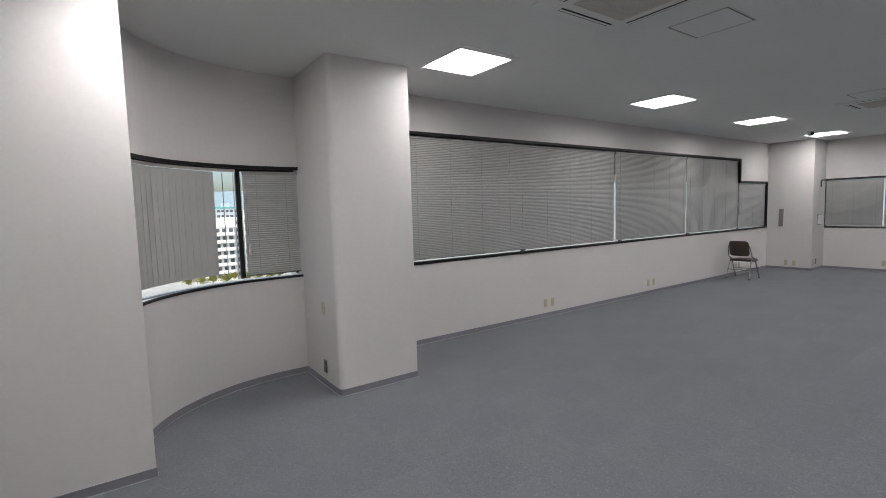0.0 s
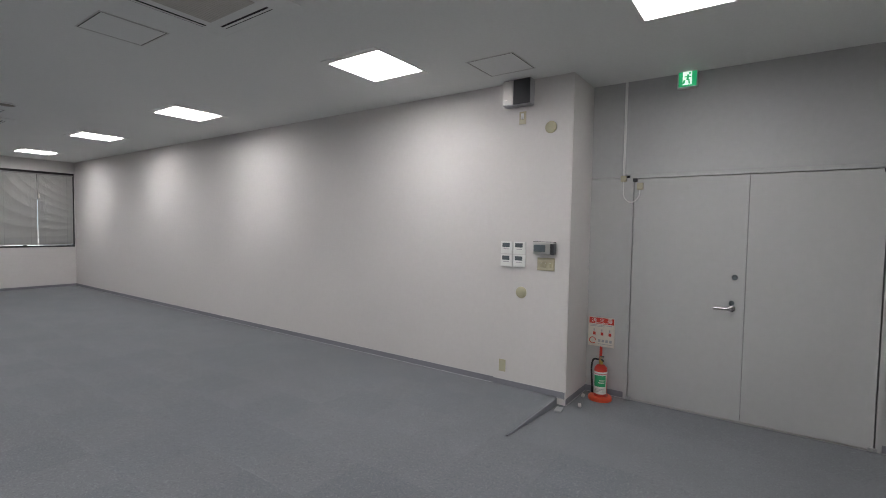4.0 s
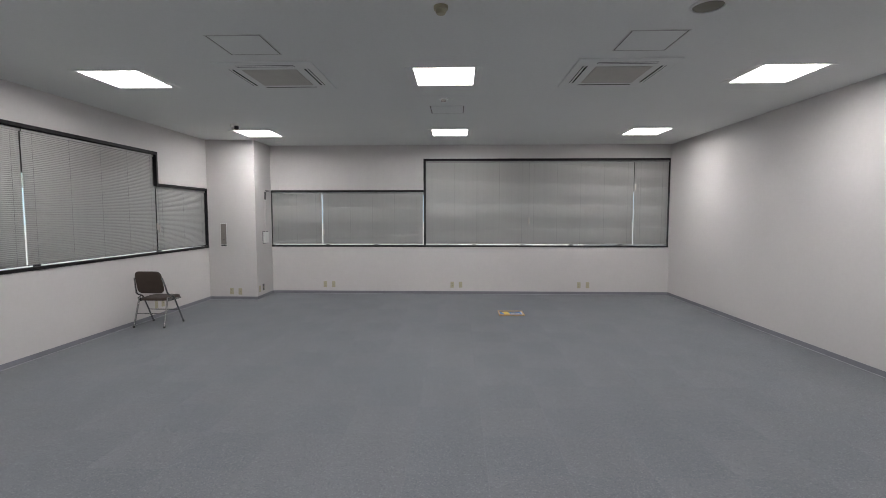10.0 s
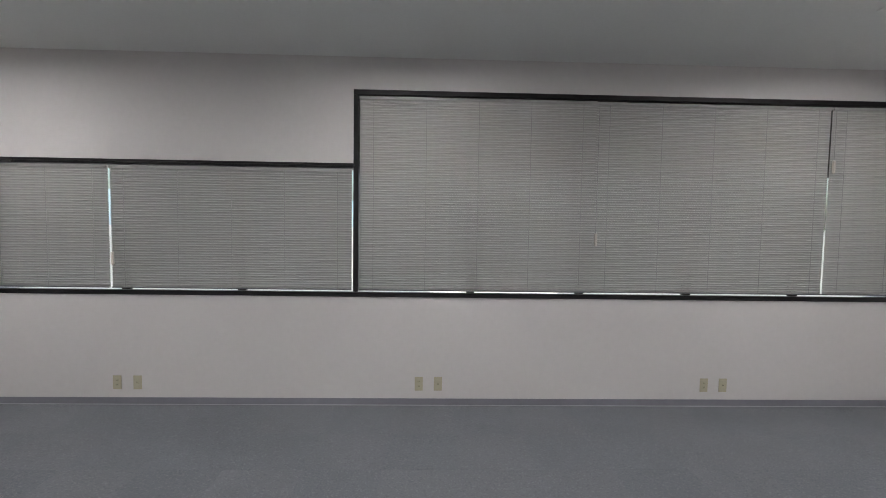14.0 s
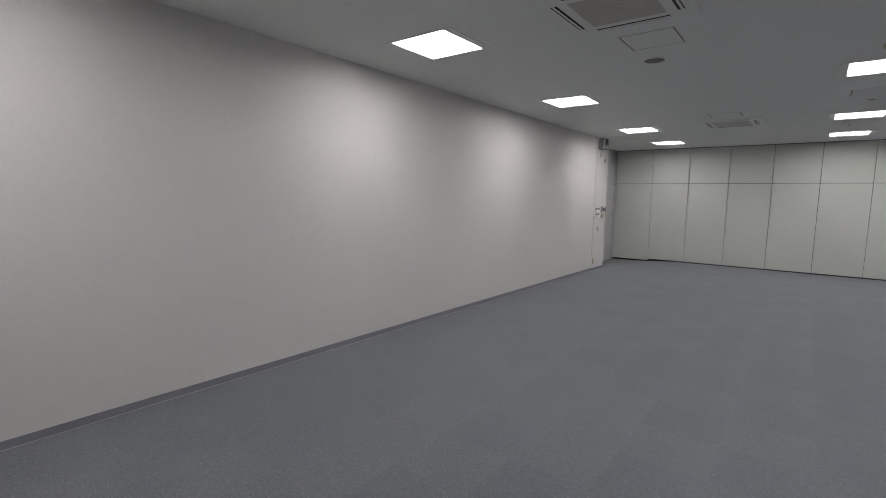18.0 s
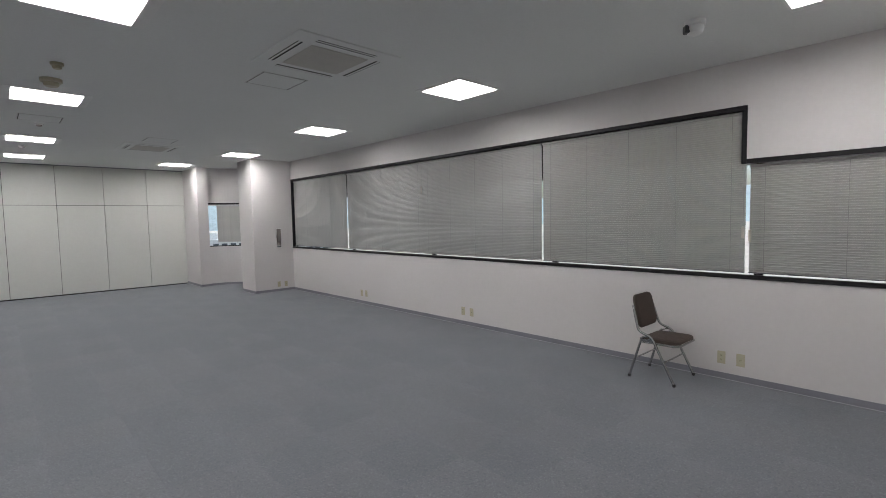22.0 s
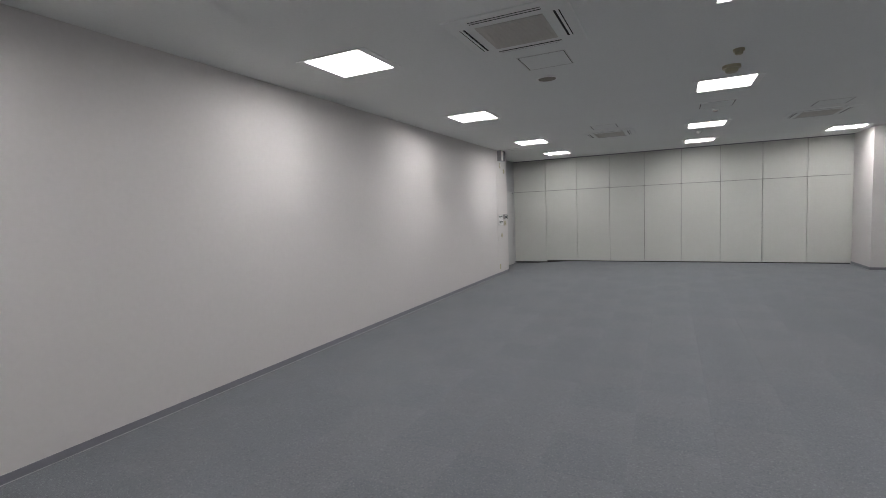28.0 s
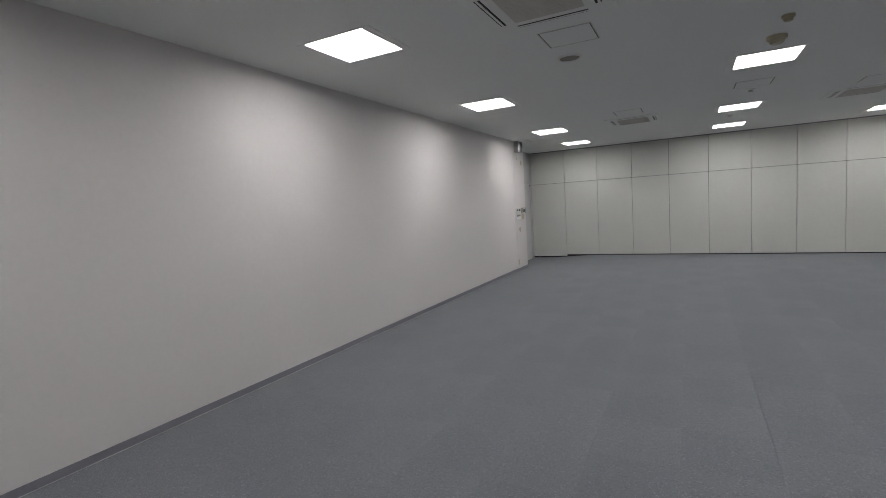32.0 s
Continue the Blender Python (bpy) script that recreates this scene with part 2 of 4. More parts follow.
def rounded(points, r=0.04, n=4):
    """A line of points with its inner corners rounded."""
    pts = [Vector(p) for p in points]
    out = [pts[0]]
    for a, b, c in zip(pts, pts[1:], pts[2:]):
        u, v = (a - b), (c - b)
        k = min(r, u.length / 2, v.length / 2)
        p, q = b + u.normalized() * k, b + v.normalized() * k
        for i in range(n + 1):
            s = i / n
            out.append((1 - s) ** 2 * p + 2 * s * (1 - s) * b + s * s * q)
    return out + [pts[-1]]


def as_mesh(name, bm, material, smooth=False):
    me = bpy.data.meshes.new(name)
    bm.to_mesh(me)
    bm.free()
    me.materials.append(material)
    if smooth:
        for p in me.polygons:
            p.use_smooth = True
        me.set_sharp_from_angle(angle=radians(40))
    return me


def part(name, bm, material, parent, label="", smooth=False, m=None):
    ob = new(name, bm if isinstance(bm, bpy.types.Mesh) else as_mesh(name, bm, material, smooth))
    ob.parent = parent
    if m is not None:
        ob.matrix_basis = m
    return tagged(ob, label)


def single(name, bm, material, label, category, m=None, group="", kind="", smooth=False):
    ob = new(name, as_mesh(name, bm, material, smooth))
    if m is not None:
        ob.matrix_basis = m
    return tagged(ob, label, category, group, kind)


def thing(name, m, label, category, group="", kind=""):
    ob = new(name)
    ob.empty_display_size = 0.1
    ob.matrix_basis = m
    return tagged(ob, label, category, group, kind)


def setting(name, bm, material, label, category):
    return single(name, bm, material, label, category, kind="structure")


def on_west(y, z=0.0, x=0.0):
    return pose(x, y, z, 0, 0, 90)


def on_east(y, z=0.0, x=W):
    return pose(x, y, z, 0, 0, -90)


def on_north(x, z=0.0, y=L):
    return pose(x, y, z)


def on_south(x, z=0.0, y=0.0):
    return pose(x, y, z, 0, 0, 180)


# ---- the room ----
FAR = 0.35  # how far walls and slabs reach outwards
# floor: a slab, the sunk part before the door, and the ramp down to it
RX0, RX1, RY = 7.74, 8.70, 2.44
slab = setting("floor", blocks((-FAR, W + 0.02, RY, L + FAR, -0.3, -0.009), (-FAR, RX0, -FAR, RY, -0.3, -0.009)), VINYL, "raised office floor slab under grey carpet tiles", "floor")
bm = bmesh.new()
ring = [(RX0, -0.009), (RX0, -0.3), (XD + FAR, -0.3), (XD + FAR, LOW), (RX1, LOW), (RX0 + 0.01, -0.009)]
a = [bm.verts.new((x, -FAR, z)) for x, z in ring]
b = [bm.verts.new((x, RY - 0.002, z)) for x, z in ring]
bm.faces.new(a), bm.faces.new(b)
for i in range(6):
    bm.faces.new((a[i], a[(i + 1) % 6], b[(i + 1) % 6], b[i]))
bmesh.ops.recalc_face_normals(bm, faces=bm.faces)
setting("ramp", bm, CARPET, "grey carpeted ramp sloping down to the door", "ramp")
setting("ramp_edge", prism([(RX0 + 0.02, RY - 0.012), (W - 0.06, RY - 0.012), (W - 0.06, RY - 0.001), (RX0 + 0.02, RY - 0.001)], -0.06, -0.002), VINYL, "grey vinyl edge strip of the raised floor beside the ramp", "trim")

LX, LY, LB = (1.26, 4.483, 7.71), (13.18, 10.03, 7.05, 3.77, 1.325), 0.294   # ceiling lights and their half width


def light_x(x, y):
    return 1.85 if x < 2 and y < 2 else x


def ceiling_rows():
    """Boxes of the ceiling board, left open where the lights are set in."""
    rows, y0 = [], -FAR
    for y in sorted(LY):
        rows.append((-FAR - 1, XD + FAR, y0, y - LB, H, H + 0.3))
        x0 = -FAR - 1
        for x in LX:
            rows.append((x0, light_x(x, y) - LB, y - LB, y + LB, H, H + 0.3))
            x0 = light_x(x, y) + LB
        rows.append((x0, XD + FAR, y - LB, y + LB, H, H + 0.3))
        y0 = y + LB
    return rows + [(-FAR - 1, XD + FAR, y0, L + FAR, H, H + 0.3)]


setting("ceiling", blocks(*ceiling_rows()), CEIL, "grey-white painted board ceiling", "ceiling")

# east wall, its end column strip and the set-back door wall
setting("wall_east", block(W, W + 0.3, YC, L + FAR, -0.3, H), WALL, "long plain off-white papered wall", "wall")
setting("wall_east_end", block(W - 0.004, W, YC + 0.004, 3.11, 0.0, H - 0.001), WALL, "off-white papered end strip of the long wall", "wall")
setting("wall_return", block(W, XD + 0.02, YC - 0.003, YC + 0.0, LOW - 0.2, H), WALL, "off-white papered wall return beside the door", "wall")
DY0, DYM, DY1, DZ = 0.185, 1.037, 1.952, 2.035
setting("wall_door", blocks((XD, XD + 0.15, DY1 + 0.035, YC, -0.3, 2.045), (XD, XD + 0.15, -FAR, DY0 - 0.035, -0.3, 2.045)), STEEL, "grey painted steel wall beside the double door", "wall")
setting("wall_over_door", blocks((XD, XD + 0.15, DY1 + 0.11, YC, 2.049, H), (XD, XD + 0.15, -FAR, DY0 - 0.05, 2.049, H), (XD, XD + 0.15, DY0 - 0.046, DY1 + 0.106, 2.0755, H)), STEELDARK, "darker grey painted steel panels above the double door", "wall")
setting("door_backing", block(XD + 0.08, XD + 0.14, -FAR, YC, -0.3, H), GAP, "dark void behind the door joints", "wall")

# partition of movable panels across the south end
part_s = setting("wall_south", block(1.2, XD + FAR, -0.14, -0.045, -0.3, H), GAP, "dark core of the movable partition", "wall")
seams = [XD] + [8.345 - 0.8785 * i for i in range(9)]
for i in range(len(seams) - 1):
    x0, x1 = seams[i + 1] + 0.004, seams[i] - 0.004
    low = LOW + 0.012 if x0 > RX1 else (-0.02 if x0 > RX0 - 0.2 else 0.022)
    part("lower_panel", block(x0, x1, -0.045, 0.0, low, 2.037, 0.003), PANEL, part_s, "light grey-green laminated panel")
    part("upper_panel", block(x0, x1, -0.045, -0.002, 2.045, H - 0.022, 0.003), PANEL, part_s, "light grey-green laminated panel")
part("head_rail", block(1.3, XD, -0.05, 0.006, H - 0.018, H - 0.001), VINYL, part_s, "dark grey metal ceiling rail")

# south-west pillar, the curved bay and the pillar beside the windows
PBX, PBY = 1.36, 1.135
setting("pillar_south", prism([(1.122, -FAR), (PBX, -FAR), (PBX, PBY), (1.122, PBY)], -0.3, H), WALL, "off-white papered pillar beside the curved bay", "pillar")
PAX, PAY0, PAY1 = 0.903, 2.56, WY0
corner = [(PAX - 0.05 * (1 - math.sin(a)), PAY0 + 0.05 * (1 - math.cos(a))) for a in (radians(15 * k) for k in range(7))]
setting("pillar_west", prism([(-FAR, PAY0)] + corner + [(PAX, PAY1), (-FAR, PAY1)], -0.3, H), WALL, "off-white papered pillar between bay and windows", "pillar")
setting("pillar_north", prism([(-FAR, WY1), (NX0, WY1), (NX0, L + FAR), (-FAR, L + FAR)], -0.3, H), WALL, "off-white papered corner pillar", "pillar")


def bay_line(off, n=26):
    """The curve of the bay's wall face, moved outwards by off, from the south pillar to the west pillar."""
    out = [(1.13, 1.07 - off)]
    for i in range(n + 1):
        a = radians(-90 - 90 * i / n)
        out.append((1.1 + (1.05 + off) * math.cos(a), 2.36 + (1.29 + off) * math.sin(a)))
    return out + [(0.05 - off, PAY0)]


def bay_strip(o0, o1, z0, z1, s0=0.0, s1=1.0):
    inner, outer = bay_line(o0), bay_line(o1)
    i0, i1 = round(s0 * (len(inner) - 1)), round(s1 * (len(inner) - 1))
    return prism(inner[i0:i1 + 1] + outer[i0:i1 + 1][::-1], z0, z1)


BS, BT = 0.985, 2.08
setting("bay_wall_lower", bay_strip(0, 0.2, -0.3, BS), WALL, "off-white papered curved wall under the bay window", "wall")
setting("bay_wall_upper", bay_strip(0, 0.2, BT, H), WALL, "off-white papered curved wall over the bay window", "wall")
bay = setting("window_bay", bay_strip(-0.008, 0.012, BT - 0.03, BT - 0.001), BLACK, "curved dark-framed bay window", "window")
part("window_sill", bay_strip(-0.008, 0.016, BS + 0.001, BS + 0.022), BLACK, bay, "dark curved sill edge")
part("sill_board", bay_strip(0.0162, 0.125, BS + 0.0005, BS + 0.004), WHITE, bay, "pale curved sill board")
part("sash", bay_strip(0.1252, 0.175, BS + 0.0005, BS + 0.012), ALU, bay)
for s in (0.02, 0.82, 1.0):
    p = bay_line(0.15)[round(s * 28)]
    part("mullion", prism([(p[0] - 0.02, p[1] - 0.02), (p[0] + 0.02, p[1] - 0.02), (p[0] + 0.02, p[1] + 0.02), (p[0] - 0.02, p[1] + 0.02)], BS + 0.029, BT - 0.036), BLACK, bay)
part("head_frame", bay_strip(0.13, 0.18, BT - 0.045, BT - 0.001), BLACK, bay)
pane = part("pane", bay_strip(0.15, 0.156, BS + 0.013, BT - 0.036), GLASS, bay, "clear glass")
pane.visible_shadow = False

# west wall and its long stepped window
setting("wall_west_lower", block(-0.112, 0, WY0 - 0.1, WY1 + 0.1, -0.3, WS), WALL, "off-white papered wall under the long window", "wall")
setting("wall_west_upper", blocks((-THICK, 0, WY0 - 0.1, WYS, WT, H), (-THICK, 0, WYS, WY1 + 0.1, WLT, H)), WALL, "off-white papered wall over the long window", "wall")
setting("wall_north_lower", block(NX0 - 0.1, W, L, L + 0.112, -0.3, NS), WALL, "off-white papered wall under the north windows", "wall")
setting("wall_north_upper", blocks((NX0 - 0.1, NXS, L, L + THICK, NLT, H), (NXS, W, L, L + THICK, NT, H), (NX1, W, L, L + THICK, NS, NT)), WALL, "off-white papered wall over the north windows", "wall")


def frame_bar(name, parent, m, x0, x1, z0, z1, y0=-0.004, y1=0.17, label=""):
    bm = block(x0, x1, y0, y1, z0, z1, 0.003)
    bm.transform(m)
    return part(name, bm, BLACK, parent, label)


SPAN = 2.03  # the glass ends at this height in the tall parts


def long_window(name, m, x0, xs, x1, s, hi0, hi1, mullions, label, j0=0.03, j1=0.010, post=True):
    """A window in a wall, in the wall's own measures: x along it, y into it. hi0 and hi1 are the heads before and after the step xs."""
    ob = thing(name, pose(0, 0, 0), label, "window", kind="structure")
    t = 0.042
    frame_bar("sill", ob, m, x0, x1, s - 0.006, s + 0.033, -0.012, 0.034, "black metal sill front")
    frame_bar("sill_board", ob, m, x0, x1, s - 0.004, s + 0.002, 0.0342, 0.07)
    frame_bar("sash", ob, m, x0, x1, s - 0.004, s + 0.004, 0.0702, 0.11)
    frame_bar("head", ob, m, x0, xs, hi0 - t, hi0, -0.006)
    frame_bar("head", ob, m, xs, x1, hi1 - t, hi1, -0.006)
    frame_bar("jamb", ob, m, x0, x0 + j0, s + 0.033, hi0 - t)
    frame_bar("jamb", ob, m, x1 - j1, x1, s + 0.033, hi1 - t)
    a, b = (x0, xs) if hi0 > hi1 else (xs, x1)
    frame_bar("spandrel", ob, m, a, b, SPAN, max(hi0, hi1) - 0.001, 0.072, 0.12, "dark opaque panel above the glass")
    low, high = min(hi0, hi1), max(hi0, hi1)
    k = -1 if hi0 < hi1 else 1
    frame_bar("step_jamb", ob, m, min(xs, xs - k * t), max(xs, xs - k * t), s + 0.035 if post else low - t, high - t - 0.001, -0.005)
    for x in mullions:
        frame_bar("mullion", ob, m, x - 0.035, x + 0.035, s + 0.0045, SPAN - 0.001, 0.0705, 0.11)
    edges = sorted([x0, x1, xs] + list(mullions))
    for a, b in zip(edges, edges[1:]):
        bm = block(a + 0.02, b - 0.02, 0.085, 0.091, s + 0.005, SPAN + 0.005)
        bm.transform(m)
        pane = part("pane", bm, GLASS, ob, "clear glass")
        pane.visible_shadow = False
    return ob


# along the west wall, x runs to the north and y out of the room
MW = Matrix(((0, -1, 0, 0), (1, 0, 0, 0), (0, 0, 1, 0), (0, 0, 0, 1)))
MN = Matrix.Translation((0, L, 0))
W_JOINTS, N_JOINTS = (5.63, 7.905, 10.185), (1.913, 5.995, 8.06)
long_window("window_west", MW, WY0, WYS, WY1, WS, WT, WLT, (5.79, 8.10, 10.34, 12.50), "long black-framed window with a lower head at its end", 0.03, 0.003, post=False)
long_window("window_north", MN, NX0, NXS, NX1, NS, NLT, NT, (2.0, 2.98, 4.95, 5.91, 6.87, 7.84), "wide black-framed window with a step in its head", 0.008, 0.012)

# baseboards: grey vinyl strips on every wall
def skirt(points, z0=0.0, t=0.006, high=BASE):
    bm = bmesh.new()
    for (x0, y0), (x1, y1) in zip(points, points[1:]):
        d = Vector((x1 - x0, y1 - y0, 0)).normalized()
        n = Vector((-d.y, d.x, 0)) * t
        p, q = Vector((x0, y0, 0)), Vector((x1, y1, 0))
        ring = [p, q, q + n, p + n]
        low = [bm.verts.new((v.x, v.y, z0)) for v in ring]
        top = [bm.verts.new((v.x, v.y, z0 + high)) for v in ring]
        for f in (low, top, *[[low[i], low[(i + 1) % 4], top[(i + 1) % 4], top[i]] for i in range(4)]):
            bm.faces.new(f)
    bmesh.ops.recalc_face_normals(bm, faces=bm.faces)
    return bm


def baseboard(points, label="grey vinyl baseboard along the wall", z0=0.0):
    ob = setting("baseboard", skirt(points, z0), VINYL, label, "baseboard")
    part("sealant_bead", skirt(points, z0, 0.011, 0.005), BEAD, ob, "thin pale sealant line")


baseboard([(W - 0.004, YC + 0.006), (W - 0.004, 3.11)], "grey vinyl baseboard on the end of the long wall", -0.005)
baseboard([(W, 3.11), (W, L)])
baseboard([(W, L), (NX0, L)])
baseboard([(NX0, L), (NX0, WY1), (0, WY1)])
baseboard([(0, WY1), (0, PAY1)])
baseboard([(0, PAY1), (PAX, PAY1), (PAX, PAY0 + 0.05)] + corner[::-1] + [(PAX - 0.05, PAY0), (0.05, PAY0)])
baseboard(bay_line(0)[::-1], "grey vinyl baseboard round the curved bay")
baseboard([(1.1, PBY), (PBX, PBY), (PBX, 0)])
baseboard([(XD, YC), (W, YC)], z0=LOW)
baseboard([(XD, DY1 + 0.04), (XD, YC)], z0=LOW)
baseboard([(XD, 0.0), (XD, DY0 - 0.04)], z0=LOW)


# ---- blinds ----
def slat_mesh(x0, x1, tilt=-58.0, wide=0.025, crown=0.005):
    """One curved slat, seen from its middle line, along x."""
    bm = bmesh.new()
    c, s = math.cos(radians(tilt)), math.sin(radians(tilt))
    rows = []
    steps = (-1.0, -0.6, -0.2, 0.2, 0.6, 1.0)
    for off in (0.0, 0.0007):
        for k in steps:
            u, v = k * wide / 2, crown * (1 - k * k) + off
            y, z = u * c - v * s, u * s + v * c
            rows.append([bm.verts.new((x, y, z)) for x in (x0, x1)])
    n = len(steps)
    order = list(range(n)) + list(range(2 * n - 1, n - 1, -1))
    for i, k in enumerate(order):
        a, b = rows[k], rows[order[(i + 1) % (2 * n)]]
        bm.faces.new((a[0], a[1], b[1], b[0]))
    for e in (0, 1):
        for k in range(n - 1):
            bm.faces.new([rows[q][e] for q in (k, k + 1, k + 1 + n, k + n)])
    bmesh.ops.recalc_face_normals(bm, faces=bm.faces)
    return as_mesh("slat", bm, SLAT)


def venetian(m, x0, x1, bottom, top, label, wand=None, depth=0.022):
    """A venetian blind in the measures of its wall."""
    ob = thing("venetian_blind", m @ Matrix.Translation((0, depth, 0)), label, "blind", "venetian blinds at the windows")
    part("head_rail", block(x0, x1, -0.014, 0.014, top - 0.026, top, 0.002), RAILGREY, ob, "grey metal head rail")
    part("bottom_rail", block(x0 + 0.002, x1 - 0.002, -0.012, 0.012, bottom, bottom + 0.010, 0.003), RAILSHADED, ob, "bottom rail, its shade put into a dark grey colour")
    slat = slat_mesh(x0 + 0.003, x1 - 0.003)
    n = int((top - 0.03 - bottom - 0.018) / 0.0205)
    for i in range(n + 1):
        z = bottom + 0.020 + i * (top - 0.036 - bottom - 0.020) / n
        part("slat", slat, SLAT, ob, m=pose(random.uniform(-0.001, 0.001), 0, z, random.uniform(-0.8, 0.8), 0, 0))
    count = max(2, round((x1 - x0 - 0.3) / 0.44) + 1)
    for i in range(count):
        x = x0 + 0.12 + (x1 - x0 - 0.24) * i / (count - 1)
        part("ladder_cord", block(x - 0.0015, x + 0.0015, -0.0138, -0.0122, bottom + 0.01, top - 0.02), CORD, ob)
    if wand:
        wx, wz = wand
        part("pull_cord", tube([(wx, -0.02, top - 0.02), (wx, -0.022, wz + 0.04)], 0.002, 6), CORD, ob)
        part("cord_weight", block(wx - 0.012, wx + 0.012, -0.032, -0.014, wz - 0.06, wz + 0.05, 0.004), CLEAR, ob, "clear plastic cord weight")
    return ob


wj = [WY0 + 0.033] + list(W_JOINTS) + [WYS - 0.004]
for i, (a, b) in enumerate(zip(wj, wj[1:])):
    venetian(MW, a + 0.003, b - (0.003, 0.003, 0.011, 0.004)[i], WS + 0.046, WT - 0.05, "grey closed venetian blind in the tall window", (b - 0.02, 1.40) if i == 3 else ((b - 0.03, 2.05) if i == 1 else None), depth=(0.048, 0.062, 0.048, 0.048)[i])
venetian(MW, WYS + 0.018, WY1 - 0.004, WS + 0.046, WLT - 0.05, "grey closed venetian blind in the low window", (WYS + 0.03, 1.37), depth=0.052)
venetian(MN, NX0 + 0.012, N_JOINTS[0] - 0.006, NS + 0.045, NLT - 0.05, "grey closed venetian blind in the low window")
venetian(MN, N_JOINTS[0] + 0.006, NXS - 0.014, NS + 0.045, NLT - 0.05, "grey closed venetian blind in the low window", (N_JOINTS[0] + 0.03, 1.25))
venetian(MN, NXS + 0.046, N_JOINTS[1] + 0.004, NS + 0.045, NT - 0.05, "grey closed venetian blind in the tall window", depth=0.020)
venetian(MN, N_JOINTS[1] - 0.002, N_JOINTS[2] - 0.003, NS + 0.045, NT - 0.05, "grey closed venetian blind in the tall window", (N_JOINTS[1] + 0.024, 1.46), depth=0.037)
venetian(MN, N_JOINTS[2] + 0.002, NX1 - 0.014, NS + 0.045, NT - 0.05, "narrow grey closed venetian blind in the tall window", (N_JOINTS[2] + 0.02, 2.12), depth=0.033)
venetian(pose(0.052, 1.98, 0, 0, 0, 90), 0.06, 0.578, BS + 0.055, BT - 0.05, "grey closed venetian blind in the bay window", (0.085, 1.30), depth=0.03)

# vertical blind along the curve of the bay
vb = thing("vertical_blind", pose(0, 0, 0), "grey fabric vertical blind, drawn half open along the curved bay", "blind")
part("track", bay_strip(0.016, 0.044, BT - 0.066, BT - 0.04, 0.0, 0.8), ALU, vb, "curved aluminium track")
curve = bay_line(0.03, 60)
vane = block(-0.054, 0.054, -0.0006, 0.0006, 0, BT - 0.072 - (BS + 0.105))
vane_mesh = as_mesh("vane", vane, FABRIC)
drop = block(-0.053, 0.053, -0.001, 0.001, 0, 0.02)
drop_mesh = as_mesh("vane_weight", drop, FABRIC)
for k in range(10, 44, 2):
    (x, y), (x2, y2) = curve[k], curve[k + 1]
    turn = math.degrees(math.atan2(y2 - y, x2 - x)) + random.uniform(5, 11)
    v = part("vane", vane_mesh, FABRIC, vb, m=pose(x, y, BS + 0.105, 0, 0, turn))
    part("weight", drop_mesh, FABRIC, v)
for k in (46, 49, 51):
    x, y = curve[k]
    part("bead_chain", tube([(x, y, BS + 0.07), (x, y, BT - 0.08)], 0.004, 6), CORD, vb)


# ---- ceiling ----
RECESS = 0.03


def ceiling_light(m):
    ob = thing("ceiling_light", m, "square recessed ceiling light, switched on", "ceiling light", "square ceiling lights")
    b, c, e = LB - 0.001, LB - 0.006, 0.365
    part("frame", blocks((-e, e, b, b + 0.014, -0.006, 0.0), (-e, e, -b - 0.014, -b, -0.006, 0.0), (b, e, -b, b, -0.006, 0.0), (-e, -b, -b, b, -0.006, 0.0)), WHITE, ob, "thin white metal frame")
    part("housing", blocks((-b, b, c, b, -0.004, RECESS + 0.02), (-b, b, -b, -c, -0.004, RECESS + 0.02), (c, b, -c, c, -0.004, RECESS + 0.02), (-b, -c, -c, c, -0.004, RECESS + 0.02), (-c, c, -c, c, RECESS + 0.008, RECESS + 0.02)), WHITE, ob, "white metal housing")
    part("diffuser", block(-c + 0.001, c - 0.001, -c + 0.001, c - 0.001, RECESS, RECESS + 0.006), DIFFUSER, ob, "glowing white diffuser")
    return ob


first = None
for x in LX:
    for y in LY:
        at = pose(light_x(x, y), y, H)
        first = copy_thing(first, at) if first else ceiling_light(at)


def cassette(m):
    ob = thing("air_conditioner", m, "white four-way ceiling cassette air conditioner", "air conditioner", "ceiling cassettes")
    a = 0.46
    part("panel", block(-a, a, -a, a, -0.03, 0.0, 0.012, 2), CEIL, ob, "off-white plastic panel")
    part("intake_grille", block(-0.26, 0.26, -0.26, 0.26, -0.036, -0.028, 0.003), GRILLE, ob, "beige-grey intake grille")
    for k in range(21):
        part("grille_bar", block(-0.25, 0.25, -0.25 + 0.025 * k, -0.244 + 0.025 * k, -0.0375, -0.0355), GRILLE, ob)
    for k in range(4):
        r = pose(0, 0, 0, 0, 0, 90 * k)
        d = part("outlet_slot", blocks((-0.27, 0.27, 0.335, 0.352, -0.0312, -0.029), (-0.27, 0.27, 0.372, 0.380, -0.0312, -0.029)), GAP, ob, "dark air slot", m=r)
        part("louvre", block(-0.27, 0.27, 0.353, 0.371, -0.034, -0.0295, 0.002), WHITE, ob, m=r)
    part("badge", block(-0.39, -0.36, -0.42, -0.41, -0.0315, -0.0295), WHITE, ob)
    return ob


first = None
for x, y, r in ((6.14, 9.98, 0), (2.84, 9.98, 90), (6.14, 3.83, 180), (2.88, 3.85, 270)):
    m = pose(x, y, H + 0.019, 0, 0, r)
    first = copy_thing(first, m) if first else cassette(m)


